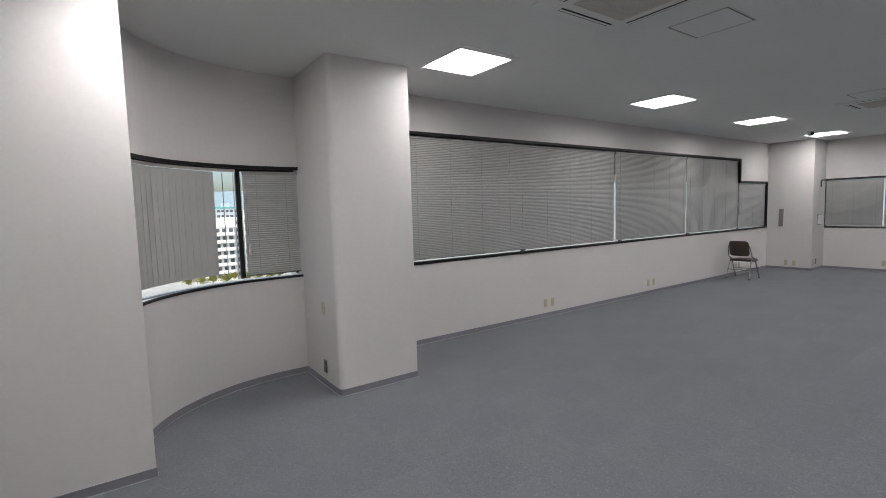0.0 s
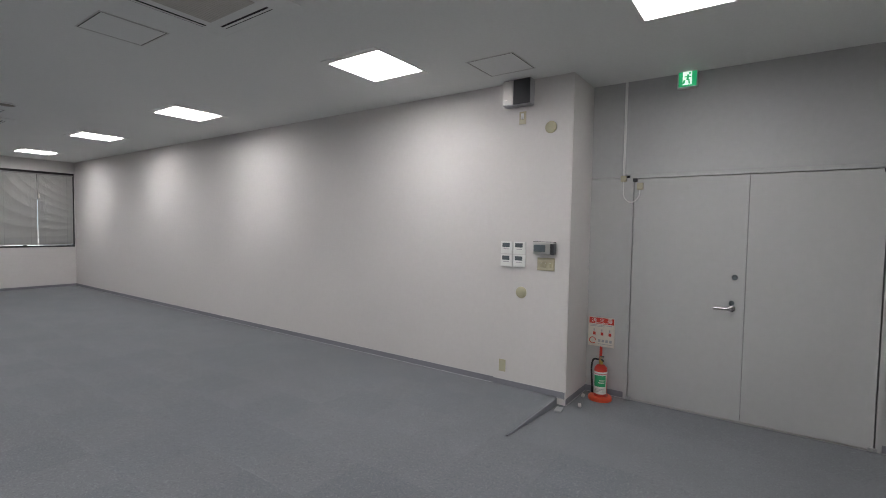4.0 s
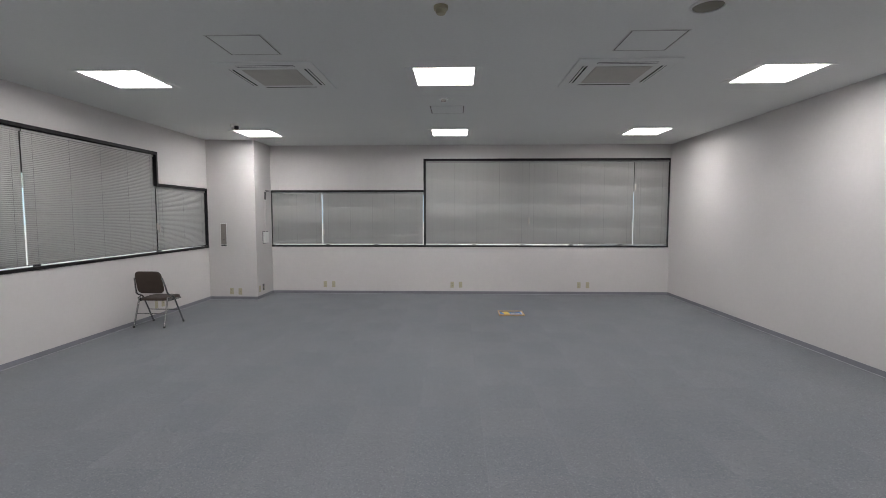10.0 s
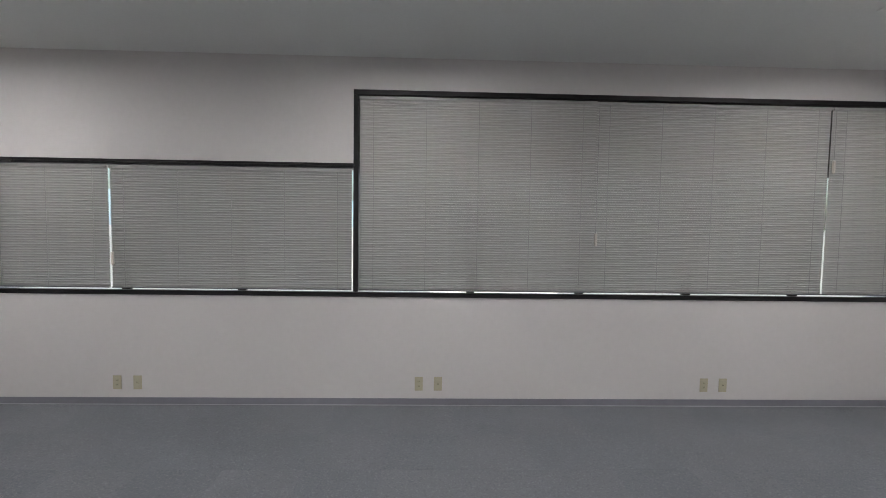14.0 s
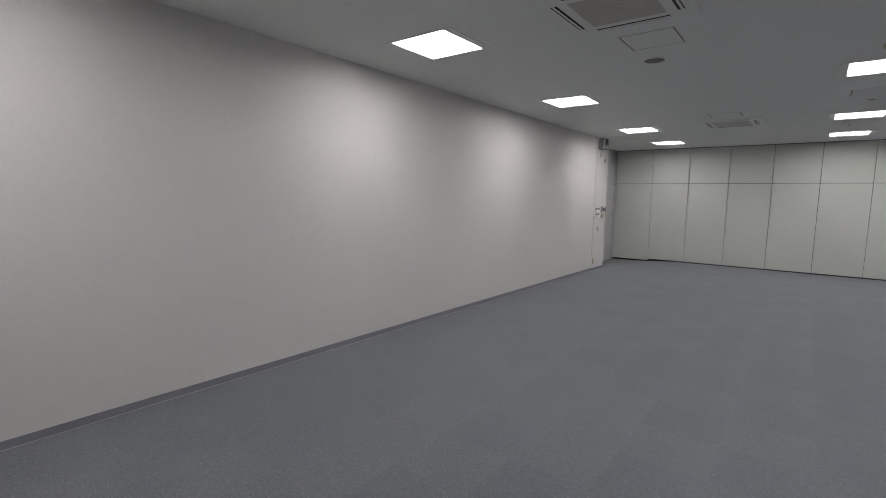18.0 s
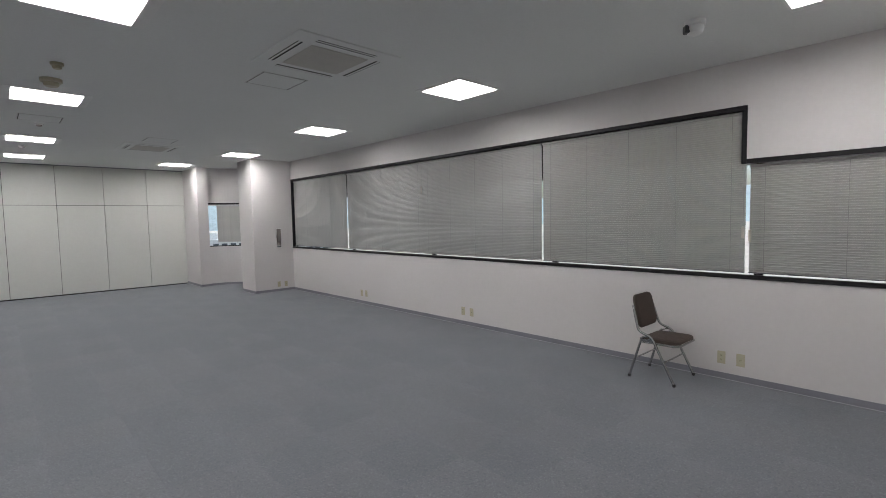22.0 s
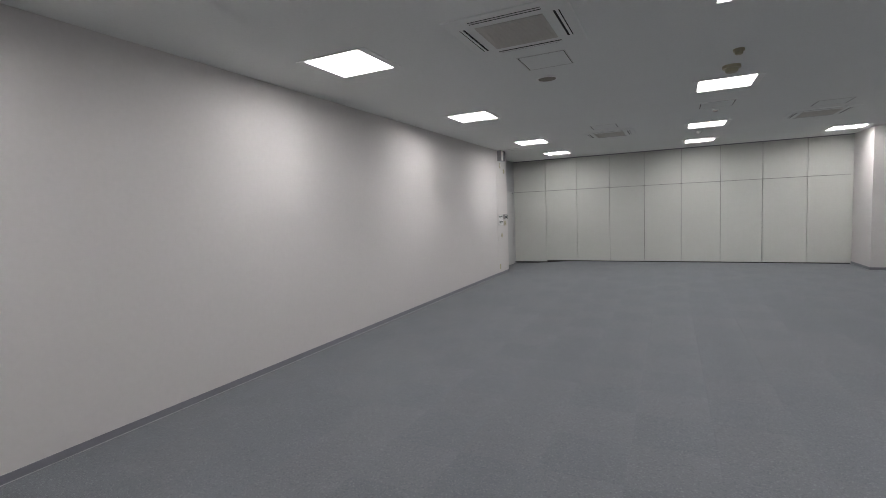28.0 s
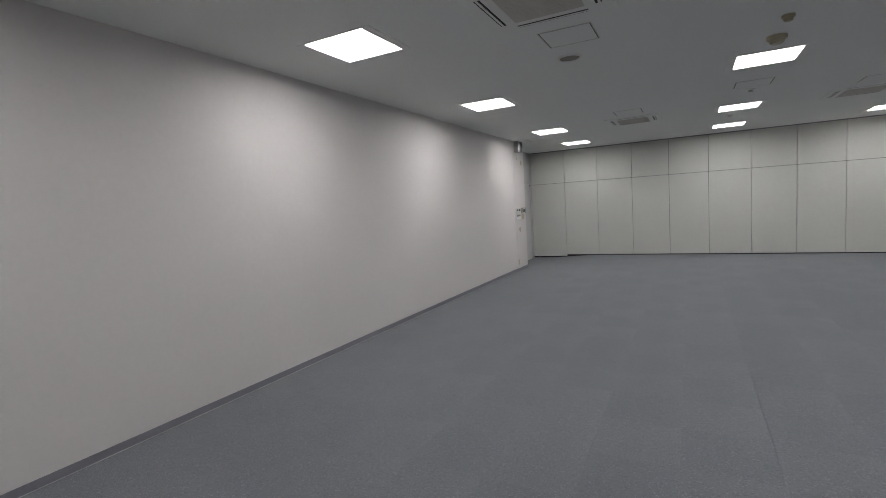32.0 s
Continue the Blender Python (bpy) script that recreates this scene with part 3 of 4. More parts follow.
def hatch(m):
    ob = thing("ceiling_hatch", m, "square inspection hatch with a thin dark-edged frame", "hatch", "ceiling hatches")
    a, b = 0.222, 0.212
    part("frame", blocks((-a, a, b, a, -0.003, 0), (-a, a, -a, -b, -0.003, 0), (b, a, -b, b, -0.003, 0), (-a, -b, -b, b, -0.003, 0)), ALU, ob, "aluminium edge")
    part("joint", block(-b, b, -b, b, -0.0012, -0.0004), GAP, ob, "dark joint")
    part("lid", block(-b + 0.008, b - 0.008, -b + 0.008, b - 0.008, -0.0035, -0.0008, 0.001), CEIL, ob)
    return ob


first = None
for x, y in ((6.125, 9.12), (2.885, 9.12), (6.125, 4.79), (2.925, 4.79), (4.47, 5.715), (8.25, 2.825), (4.477, 11.495)):
    first = copy_thing(first, pose(x, y, H)) if first else hatch(pose(x, y, H))

sp = thing("ceiling_speaker", pose(6.26, 8.50, H, 180, 0, 0), "round brown-grey ceiling loudspeaker with an off-white rim", "speaker")
part("rim", lathe([(0.115, 0), (0.115, 0.006), (0.10, 0.012), (0.097, 0.010), (0.097, 0.0)], 32), WHITE, sp, smooth=True)
part("grille", lathe([(0.096, 0.001), (0.09, 0.008), (0.05, 0.011), (0.002, 0.012)], 32), SPEAKERMESH, sp, "brown-grey mesh grille", smooth=True)


def detector(x, y, r, h, label, mat_=WHITE):
    ob = thing("smoke_detector", pose(x, y, H, 180, 0, 0), label, "detector", "ceiling detectors")
    part("base", lathe([(r, 0), (r, h * 0.35), (r * 0.93, h * 0.45)], 24), mat_, ob, smooth=True)
    part("head", lathe([(r * 0.72, h * 0.45), (r * 0.70, h * 0.8), (r * 0.55, h), (0.002, h)], 24), mat_, ob, smooth=True)
    return ob


detector(4.50, 7.87, 0.085, 0.07, "beige round smoke detector on the ceiling", IVORY)
detector(4.50, 8.46, 0.048, 0.05, "small beige heat detector on the ceiling", BEIGE)
detector(4.56, 2.90, 0.05, 0.045, "small white heat detector on the ceiling")
detector(1.24, 14.09, 0.06, 0.012, "flat round cover plate on the ceiling")
el = thing("emergency_light", pose(4.457, 5.28, H, 180, 0, 0), "small white emergency light on the ceiling", "emergency light")
part("base", lathe([(0.055, 0), (0.055, 0.008), (0.04, 0.014)], 24), WHITE, el, smooth=True)
part("lamp", lathe([(0.032, 0.014), (0.030, 0.03), (0.004, 0.036)], 20), CLEAR, el, "clear lens", smooth=True)
part("test_switch", block(0.09, 0.115, -0.012, 0.012, 0, 0.006), WHITE, el)
copy_thing(el, pose(4.445, 10.92, H, 180, 0, 0))

cc = thing("security_camera", pose(1.249, 12.375, H, 180, 0, 0), "white ceiling security camera with a dark lens window", "camera")
part("base", lathe([(0.07, 0), (0.07, 0.03), (0.06, 0.04)], 28), WHITE, cc, smooth=True)
part("body", lathe([(0.058, 0.04), (0.060, 0.06), (0.050, 0.085), (0.02, 0.1), (0.002, 0.102)], 28), WHITE, cc, smooth=True)
part("lens_window", block(-0.075, -0.03, -0.03, 0.03, 0.03, 0.085, 0.012, 2), DARKPL, cc, "dark lens window", m=pose(0, 0, 0, 0, 0, -130))


# ---- plates on the walls ----
def plate(m, material=IVORY, sockets=1, label="ivory wall socket plate"):
    ob = thing("wall_socket", m, label, "socket", "wall sockets")
    part("plate", block(-0.035, 0.035, -0.007, 0.0, -0.06, 0.06, 0.003, 2), material, ob)
    for i in range(sockets):
        z = (i - (sockets - 1) / 2) * 0.04
        s = part("socket", block(-0.013, 0.013, -0.009, -0.006, z - 0.013, z + 0.013, 0.002), BEIGE, ob)
        part("slot", blocks((-0.006, -0.004, -0.0095, -0.0088, z - 0.005, z + 0.005), (0.004, 0.006, -0.0095, -0.0088, z - 0.005, z + 0.005)), GAP, s)
    return ob


for x in (1.957, 4.512, 7.02):
    plate(on_north(x, 0.19), IVORY, 2)
for x in (2.127, 4.678, 7.19):
    plate(on_north(x, 0.19), IVORY, 1, "ivory telephone socket plate")
for y in (6.14, 8.81, 12.235):
    plate(on_west(y, 0.205), IVORY, 2)
for y in (6.29, 8.98, 12.395):
    plate(on_west(y, 0.205), IVORY, 1, "ivory telephone socket plate")
plate(on_north(0.41, 0.16, WY1), IVORY, 2)
plate(on_north(0.57, 0.155, WY1), IVORY, 1, "ivory telephone socket plate")
plate(on_west(13.92, 0.19, NX0), IVORY, 1)
plate(on_west(14.08, 0.20, NX0), DARKMETAL, 1, "dark metal wall socket plate")
plate(on_south(0.37, 0.165, PAY1), IVORY, 2)
plate(on_south(0.205, 0.16, PAY1), IVORY, 1, "ivory telephone socket plate")
plate(on_north(0.566, 0.743, PAY0), IVORY, 1, "ivory wall switch plate in the bay")
plate(on_north(0.56, 0.19, PAY0), DARKMETAL, 1, "grey metal wall socket plate in the bay")
blank = thing("wall_socket", on_east(3.01, 0.194, W - 0.004), "beige blank wall plate near the floor", "socket", "wall sockets")
part("plate", block(-0.036, 0.036, -0.007, 0.0, -0.06, 0.06, 0.003, 2), BEIGE, blank)


BRONZE = mat("brown_grey_metal", (0.24, 0.215, 0.195), 0.4, metal=0.2, var=0.06, scale=8, grain=80)


def alarm_panel(m):
    ob = thing("wall_panel", m, "narrow grey metal wall panel with a small knob", "panel", "metal wall panels")
    part("frame", block(-0.06, 0.06, -0.006, 0, -0.215, 0.215, 0.002), WHITE, ob, "pale frame")
    part("plate", block(-0.05, 0.05, -0.009, -0.005, -0.18, 0.205, 0.002), BRONZE, ob, "brown-grey metal plate")
    part("knob", lathe([(0.012, 0.008), (0.012, 0.02), (0.009, 0.024)], 16, "y"), CHROME, ob, m=pose(0, 0, -0.09), smooth=True)
    part("label_strip", block(-0.05, 0.05, -0.0085, -0.005, -0.21, -0.187), DARKPL, ob)
    return ob


alarm_panel(on_south(0.335, 1.215, PAY1))
alarm_panel(on_north(0.29, 1.21, WY1))

cb = thing("control_box", on_west(14.228, 1.145, NX0), "white wall control box with two rockers", "switch box")
part("body", block(-0.105, 0.105, -0.035, 0, -0.105, 0.105, 0.006, 2), WHITE, cb)
part("rocker", block(-0.09, -0.004, -0.042, -0.034, -0.085, 0.085, 0.004), WHITE, cb)
part("rocker", block(0.004, 0.09, -0.042, -0.034, -0.085, 0.085, 0.004), WHITE, cb)
part("frame_line", block(-0.125, 0.112, -0.004, -0.001, -0.118, 0.122), DARKPL, cb, "dark edge plate")
pc = thing("cable", on_west(14.27, 0, NX0), "two grey cables bent from a conduit into the window head", "cable")
part("conduit", tube([(-0.04, -0.008, 1.25), (-0.04, -0.008, 1.86)], 0.006), WALL, pc, "thin off-white conduit")
part("conduit", tube([(-0.015, -0.008, 1.25), (-0.015, -0.008, 1.86)], 0.006), WALL, pc, "thin off-white conduit")
part("collar", block(-0.065, 0.0, -0.02, 0, 1.855, 1.875, 0.003), WHITE, pc)
part("cord", tube(rounded([(-0.05, -0.012, 1.87), (-0.05, -0.012, 2.05), (0.23, -0.012, 2.05), (0.235, -0.3, 2.046)], 0.08, 6), 0.006), RUBBER, pc)
part("cord", tube(rounded([(-0.01, -0.012, 1.87), (-0.01, -0.012, 2.03), (0.225, -0.012, 2.03), (0.23, -0.3, 2.03)], 0.06, 6), 0.006), RUBBER, pc)
single("loose_cable", tube([(NX0 + 0.02 + 0.152 * i, L - 0.012, 2.055 - 0.012 * abs(math.sin(i * 1.3)) * (1 if i % 5 else 0.2)) for i in range(21)], 0.005, 6), RUBBER, "dark loose cable along the window head", "cable")


# ---- fittings by the door ----
EX = W - 0.004
wb = thing("wall_loudspeaker", on_east(2.875, 2.822, EX), "grey and black box loudspeaker high on the wall", "speaker")
part("body", block(-0.14, 0.14, -0.10, 0, -0.12, 0.12, 0.008, 2), GREYPL, wb)
part("front_panel", block(-0.138, -0.034, -0.107, -0.098, -0.11, 0.11, 0.004), ALU, wb, "silver front half")
part("speaker_grille", block(-0.03, 0.138, -0.109, -0.098, -0.114, 0.114, 0.004), DARKPL, wb, "black grille")
part("badge", block(-0.13, -0.09, -0.1085, -0.1065, -0.07, -0.062), PAPER, wb)
sw = thing("wall_switch", on_east(2.851, 2.60, EX), "ivory pull switch plate under the loudspeaker", "switch")
part("plate", block(-0.035, 0.035, -0.008, 0, -0.06, 0.06, 0.003, 2), IVORY, sw)
part("rocker", block(-0.014, 0.014, -0.016, -0.007, -0.015, 0.04, 0.003), WHITE, sw)
for y, z in ((2.566, 2.484), (2.824, 0.937)):
    rp = thing("round_plate", on_east(y, z, EX), "round beige blank wall plate", "wall plate", "round plates")
    part("plate", lathe([(0.056, 0), (0.056, 0.004), (0.050, 0.008), (0.002, 0.009)], 32, "y"), BEIGE, rp, smooth=True)

for y in (2.985, 2.848):
    for z in (1.363, 1.238):
        th = thing("thermostat", on_east(y, z, EX), "white air conditioner remote with a grey display", "thermostat", "air conditioner remotes")
        part("body", block(-0.062, 0.062, -0.018, 0, -0.058, 0.06, 0.004, 2), WHITE, th)
        part("display", block(-0.044, 0.034, -0.0195, -0.017, 0.006, 0.046, 0.002), LCD, th, "grey liquid crystal display")
        part("flap", block(-0.056, 0.056, -0.0205, -0.017, -0.05, -0.008, 0.002), WHITE, th)
        part("flap_lip", block(-0.03, 0.03, -0.022, -0.0195, -0.014, -0.009), GREYPL, th)
ct = thing("controller", on_east(2.59, 1.372, EX), "silver and dark wall terminal with a small display", "controller")
part("body", block(-0.105, 0.105, -0.05, 0, -0.058, 0.058, 0.012, 3), ALU, ct)
part("display", block(-0.095, 0.02, -0.053, -0.048, -0.035, 0.03, 0.002), LCD, ct, "grey display")
part("end_cap", block(0.062, 0.107, -0.052, -0.002, -0.059, 0.045, 0.01, 3), DARKPL, ct, "dark end cap")
part("top_edge", block(-0.105, 0.105, -0.045, 0, 0.053, 0.061, 0.003), DARKPL, ct)
tp = thing("switch_plate", on_east(2.578, 1.222, EX), "ivory plate with three light switches", "switch")
part("plate", block(-0.085, 0.085, -0.008, 0, -0.06, 0.06, 0.003, 2), IVORY, tp)
for k in (-1, 0, 1):
    r = part("rocker", block(k * 0.045 - 0.014, k * 0.045 + 0.014, -0.014, -0.007, -0.03, 0.02, 0.003), BEIGE, tp)
    part("lamp_dot", block(k * 0.045 - 0.004, k * 0.045 + 0.004, -0.0148, -0.0135, 0.008, 0.014), PAPER, r)

# double door
door = thing("door_1", pose(XD, 0, 0), "closed grey steel double door with a lever handle", "door", kind="structure")
part("leaf", block(-0.004, 0.045, DYM + 0.0016, DY1 - 0.004, LOW + 0.008, DZ - 0.003, 0.002), STEEL, door, "active leaf")
part("leaf", block(-0.004, 0.045, DY0 + 0.007, DYM - 0.0016, LOW + 0.008, DZ - 0.003, 0.002), STEEL, door, "fixed leaf")
part("door_frame", blocks((-0.014, 0.08, DY1 + 0.002, DY1 + 0.034, LOW, DZ + 0.038), (-0.014, 0.08, DY0 - 0.034, DY0 - 0.002, LOW, DZ + 0.038), (-0.014, 0.08, DY0 - 0.002, DY1 + 0.002, DZ + 0.004, DZ + 0.038)), STEEL, door, "grey steel frame")
part("threshold", block(-0.01, 0.07, DY0, DY1, LOW - 0.002, LOW + 0.004), ALU, door)
hd = part("handle", tube(rounded([(0.0, 1.128, 0.90), (-0.055, 1.128, 0.90), (-0.055, 1.258, 0.90)], 0.018, 5), 0.0115, 12), CHROME, door, "satin chrome lever", smooth=True)
part("rose", lathe([(0.027, 0.0), (0.027, 0.008), (0.022, 0.011)], 24, "y"), CHROME, hd, m=pose(-0.003, 1.128, 0.90, 0, 0, -90), smooth=True)
part("lock", lathe([(0.021, 0.0), (0.021, 0.012), (0.012, 0.02)], 24, "y"), LCD, door, "key cylinder", m=pose(-0.003, 1.130, 0.947, 0, 0, -90), smooth=True)
part("upper_lock", lathe([(0.023, 0.0), (0.023, 0.014), (0.012, 0.022)], 24, "y"), LCD, door, "key cylinder", m=pose(-0.003, 1.115, 1.168, 0, 0, -90), smooth=True)
for y in (DY1 - 0.01, DY0 + 0.012):
    part("pivot", block(-0.02, 0.0, y - 0.02, y + 0.02, DZ - 0.03, DZ + 0.004, 0.004), DARKPL, door, "dark pivot hinge")
    part("pivot", block(-0.025, 0.0, y - 0.025, y + 0.025, LOW, LOW + 0.03, 0.004), GREYPL, door, "dark pivot hinge")

cn = thing("conduit", pose(XD, 2.045, 0), "thin pale conduit with a looped cable to the door contact", "conduit")
part("pipe", block(-0.016, -0.001, -0.011, 0.011, 2.07, H - 0.002, 0.003), WHITE, cn)
part("junction_box", block(-0.028, 0, -0.026, 0.026, 2.01, 2.066, 0.004), IVORY, cn, "ivory junction box")
part("loop", tube(rounded([(-0.012, 0, 2.015), (-0.014, 0, 1.86), (-0.02, -0.075, 1.80), (-0.014, -0.145, 1.86), (-0.012, -0.148, 1.94)], 0.07, 8), 0.006), WHITE, cn, "white cable")
part("contact_box", block(-0.03, -0.004, -0.178, -0.122, 1.93, 1.995, 0.004), IVORY, cn, "ivory contact box")
cn2 = thing("conduit", pose(XD, 0.124, 0), "thin pale conduit above the door's hinge side", "conduit")
part("pipe", block(-0.016, -0.001, -0.011, 0.011, 2.055, H - 0.002, 0.003), STEEL, cn2)

ex = thing("exit_sign", pose(XD, 1.53, 2.895, 0, 0, -90) @ Matrix.Scale(0.84, 4), "green illuminated emergency exit sign over the door", "exit sign")
part("housing", block(-0.095, 0.095, -0.045, 0, -0.105, 0.083, 0.004), WHITE, ex)
part("face", block(-0.084, 0.084, -0.048, -0.044, -0.092, 0.070, 0.001), EXITGREEN, ex, "green lit face")
part("doorway", prism([(-0.045, -0.0495), (0.04, -0.0495), (0.04, -0.0475), (-0.045, -0.0475)], -0.075, 0.06), EXITWHITE, ex, "white doorway symbol")
for x0, x1, z0, z1, r in ((-0.008, 0.012, -0.03, 0.03, 20), (0.0, 0.014, -0.07, -0.02, -25), (-0.03, -0.012, -0.07, -0.03, 35), (-0.03, 0.035, 0.0, 0.012, 10), (0.012, 0.03, 0.032, 0.05, 0)):
    part("symbol_bar", block(x0, x1, -0.0515, -0.0488, z0, z1), EXITGREEN, ex, m=pose(0, 0, 0, 0, r * 0.4, 0))

# fire extinguisher on its stand, and its sign
fe = thing("fire_extinguisher", pose(9.14, 2.16, LOW) @ Matrix.Scale(0.84, 4), "red fire extinguisher with green label on a red stand", "fire extinguisher")
part("stand", lathe([(0.130, 0.0), (0.130, 0.028), (0.120, 0.042), (0.085, 0.05), (0.082, 0.03), (0.01, 0.025)], 32), REDPL, fe, "round red plastic stand", smooth=True)
part("cylinder", lathe([(0.068, 0.026), (0.072, 0.04), (0.072, 0.33), (0.066, 0.365), (0.045, 0.392), (0.02, 0.402), (0.018, 0.42)], 32), RED, fe, "red steel cylinder", smooth=True)
part("band", lathe([(0.0728, 0.305), (0.0732, 0.306), (0.0732, 0.325), (0.0728, 0.326)], 32), PAPER, fe, "white band", smooth=True)


def wrap(r, a0, a1, z0, z1, n=14):
    bm = bmesh.new()
    lo = [bm.verts.new((r * math.cos(radians(a0 + (a1 - a0) * i / n)), r * math.sin(radians(a0 + (a1 - a0) * i / n)), z0)) for i in range(n + 1)]
    hi = [bm.verts.new((v.co.x, v.co.y, z1)) for v in lo]
    for i in range(n):
        bm.faces.new((lo[i], lo[i + 1], hi[i + 1], hi[i]))
    return bm


lab = part("label", wrap(0.0733, 120, 260, 0.075, 0.30), PAPER, fe, "white printed label", smooth=True)
part("label_print", wrap(0.0739, 135, 245, 0.16, 0.285), GREEN, lab, "green printed field", smooth=True)
for z in (0.10, 0.115, 0.13):
    part("text_line", wrap(0.0739, 145, 225, z, z + 0.005), GREYPL, lab)
part("text_line", wrap(0.0743, 180, 232, 0.20, 0.21), PAPER, lab)
part("text_line", wrap(0.0743, 185, 232, 0.225, 0.235), PAPER, lab)
part("valve", lathe([(0.02, 0.40), (0.022, 0.44), (0.014, 0.455), (0.012, 0.475)], 20), BRASS, fe, "brass valve", smooth=True)
part("lever", block(-0.10, 0.02, -0.011, 0.011, 0.455, 0.468, 0.004), DARKPL, fe, "black squeeze lever", m=pose(0, 0, 0, 0, 0, 30))
part("lever", block(-0.11, 0.02, -0.011, 0.011, 0.0, 0.012, 0.004), DARKPL, fe, "black squeeze lever", m=pose(0, 0, 0.48, 0, 14, 30))
part("safety_pin", tube([(-0.03, -0.02, 0.475), (-0.03, 0.02, 0.475), (-0.03, 0.05, 0.49)], 0.004), IVORY, fe, "yellow safety pin")
part("hose", tube(rounded([(0, 0.02, 0.45), (-0.01, 0.085, 0.455), (-0.01, 0.105, 0.36), (0.0, 0.09, 0.10)], 0.05, 6), 0.010, 10), RUBBER, fe, "black rubber hose", smooth=True)
part("nozzle", tube([(0.0, 0.09, 0.12), (0.0, 0.085, 0.06)], 0.015, 10), RUBBER, fe, smooth=True)

CREAM = mat("cream_board", (0.62, 0.57, 0.50), 0.5, var=0.04, scale=9)
sg = thing("extinguisher_sign", pose(9.262, 2.2, 0.555, 0, 0, -90), "red and white fire extinguisher instruction board on a red rod", "sign")
part("board", block(-0.127, 0.127, -0.006, 0, -0.145, 0.145, 0.004), CREAM, sg, "white board")
part("header", block(-0.119, 0.119, -0.008, -0.005, 0.078, 0.137), RED, sg, "red header")
part("rod", block(-0.012, 0.012, -0.002, 0.008, -0.62, -0.145), RED, sg, "red rod")
for k, tx in enumerate("消火器"):
    c = bpy.data.curves.new("sign_text", "FONT")
    c.body, c.size, c.align_x, c.align_y = tx, 0.05, "CENTER", "CENTER"
    ob = new("sign_text", c)
    ob.data.materials.append(PAPER)
    ob.parent = sg
    ob.matrix_basis = pose(-0.07 + 0.075 * k, -0.009, 0.112, 90, 0, 0)
part("text_line", block(-0.06, 0.06, -0.0095, -0.0075, 0.083, 0.088), PAPER, sg)
for z in (0.062, 0.05):
    part("text_line", block(-0.11, 0.10 if z > 0.055 else 0.03, -0.0075, -0.0055, z, z + 0.005), GREYPL, sg)
for k in range(3):
    part("pictogram", block(-0.08 + 0.075 * k, -0.055 + 0.075 * k, -0.0078, -0.0055, -0.035, -0.005, 0.001), RED, sg)
    part("pictogram", block(-0.075 + 0.075 * k, -0.065 + 0.075 * k, -0.0075, -0.0055, 0.004, 0.025), GREYPL, sg)
part("ring", tube([(-0.082 + 0.03 * math.cos(0.4 * k), -0.007, -0.09 + 0.03 * math.sin(0.4 * k)) for k in range(15)], 0.004, 6), RED, sg)
for k in range(4):
    part("text_block", block(-0.03 + 0.036 * k, -0.006 + 0.036 * k, -0.0078, -0.0055, -0.10, -0.075), GREYPL, sg)
part("text_line", block(-0.03, 0.11, -0.0078, -0.0055, -0.122, -0.117), GREYPL, sg)

# small odds and ends at the foot of the corner
for x, y, z, r in ((8.83, 2.25, LOW, 20), (9.1, 2.31, LOW, 5)):
    single("floor_fitting", block(-0.03, 0.03, -0.015, 0.015, 0, 0.022, 0.005), ALU, "small metal fitting on the floor by the wall", "fitting", pose(x, y, z, 0, 0, r), "floor fittings")
single("cable_cover", block(-0.07, 0.07, -0.03, 0.03, 0, 0.012, 0.003), GREYPL, "grey floor cover plate beside the ramp edge", "fitting", pose(8.60, 2.36, LOW + 0.010, 0, 4, 10))


# ---- chair ----
def cushion(w, d, t, r):
    """A padded slab with round corners and soft edges, lying flat with its underside at z 0."""
    bm = bmesh.new()
    rings = []
    for inset, z in ((0.014, 0.0), (0.003, 0.006), (0.0, t * 0.45), (0.004, t * 0.8), (0.018, t * 0.97), (0.05, t)):
        ring = []
        for cx, cy, a0 in ((1, 1, 0), (-1, 1, 90), (-1, -1, 180), (1, -1, 270)):
            for k in range(7):
                a = radians(a0 + 15 * k)
                q = max(r - inset, 0.01)
                ring.append(bm.verts.new((cx * (w / 2 - inset - q) + q * math.cos(a), cy * (d / 2 - inset - q) + q * math.sin(a), z)))
        rings.append(ring)
    n = len(rings[0])
    for a, b in zip(rings, rings[1:]):
        for i in range(n):
            bm.faces.new((a[i], a[(i + 1) % n], b[(i + 1) % n], b[i]))
    bm.faces.new(rings[0])
    bm.faces.new(rings[-1])
    bmesh.ops.recalc_face_normals(bm, faces=bm.faces)
    return bm


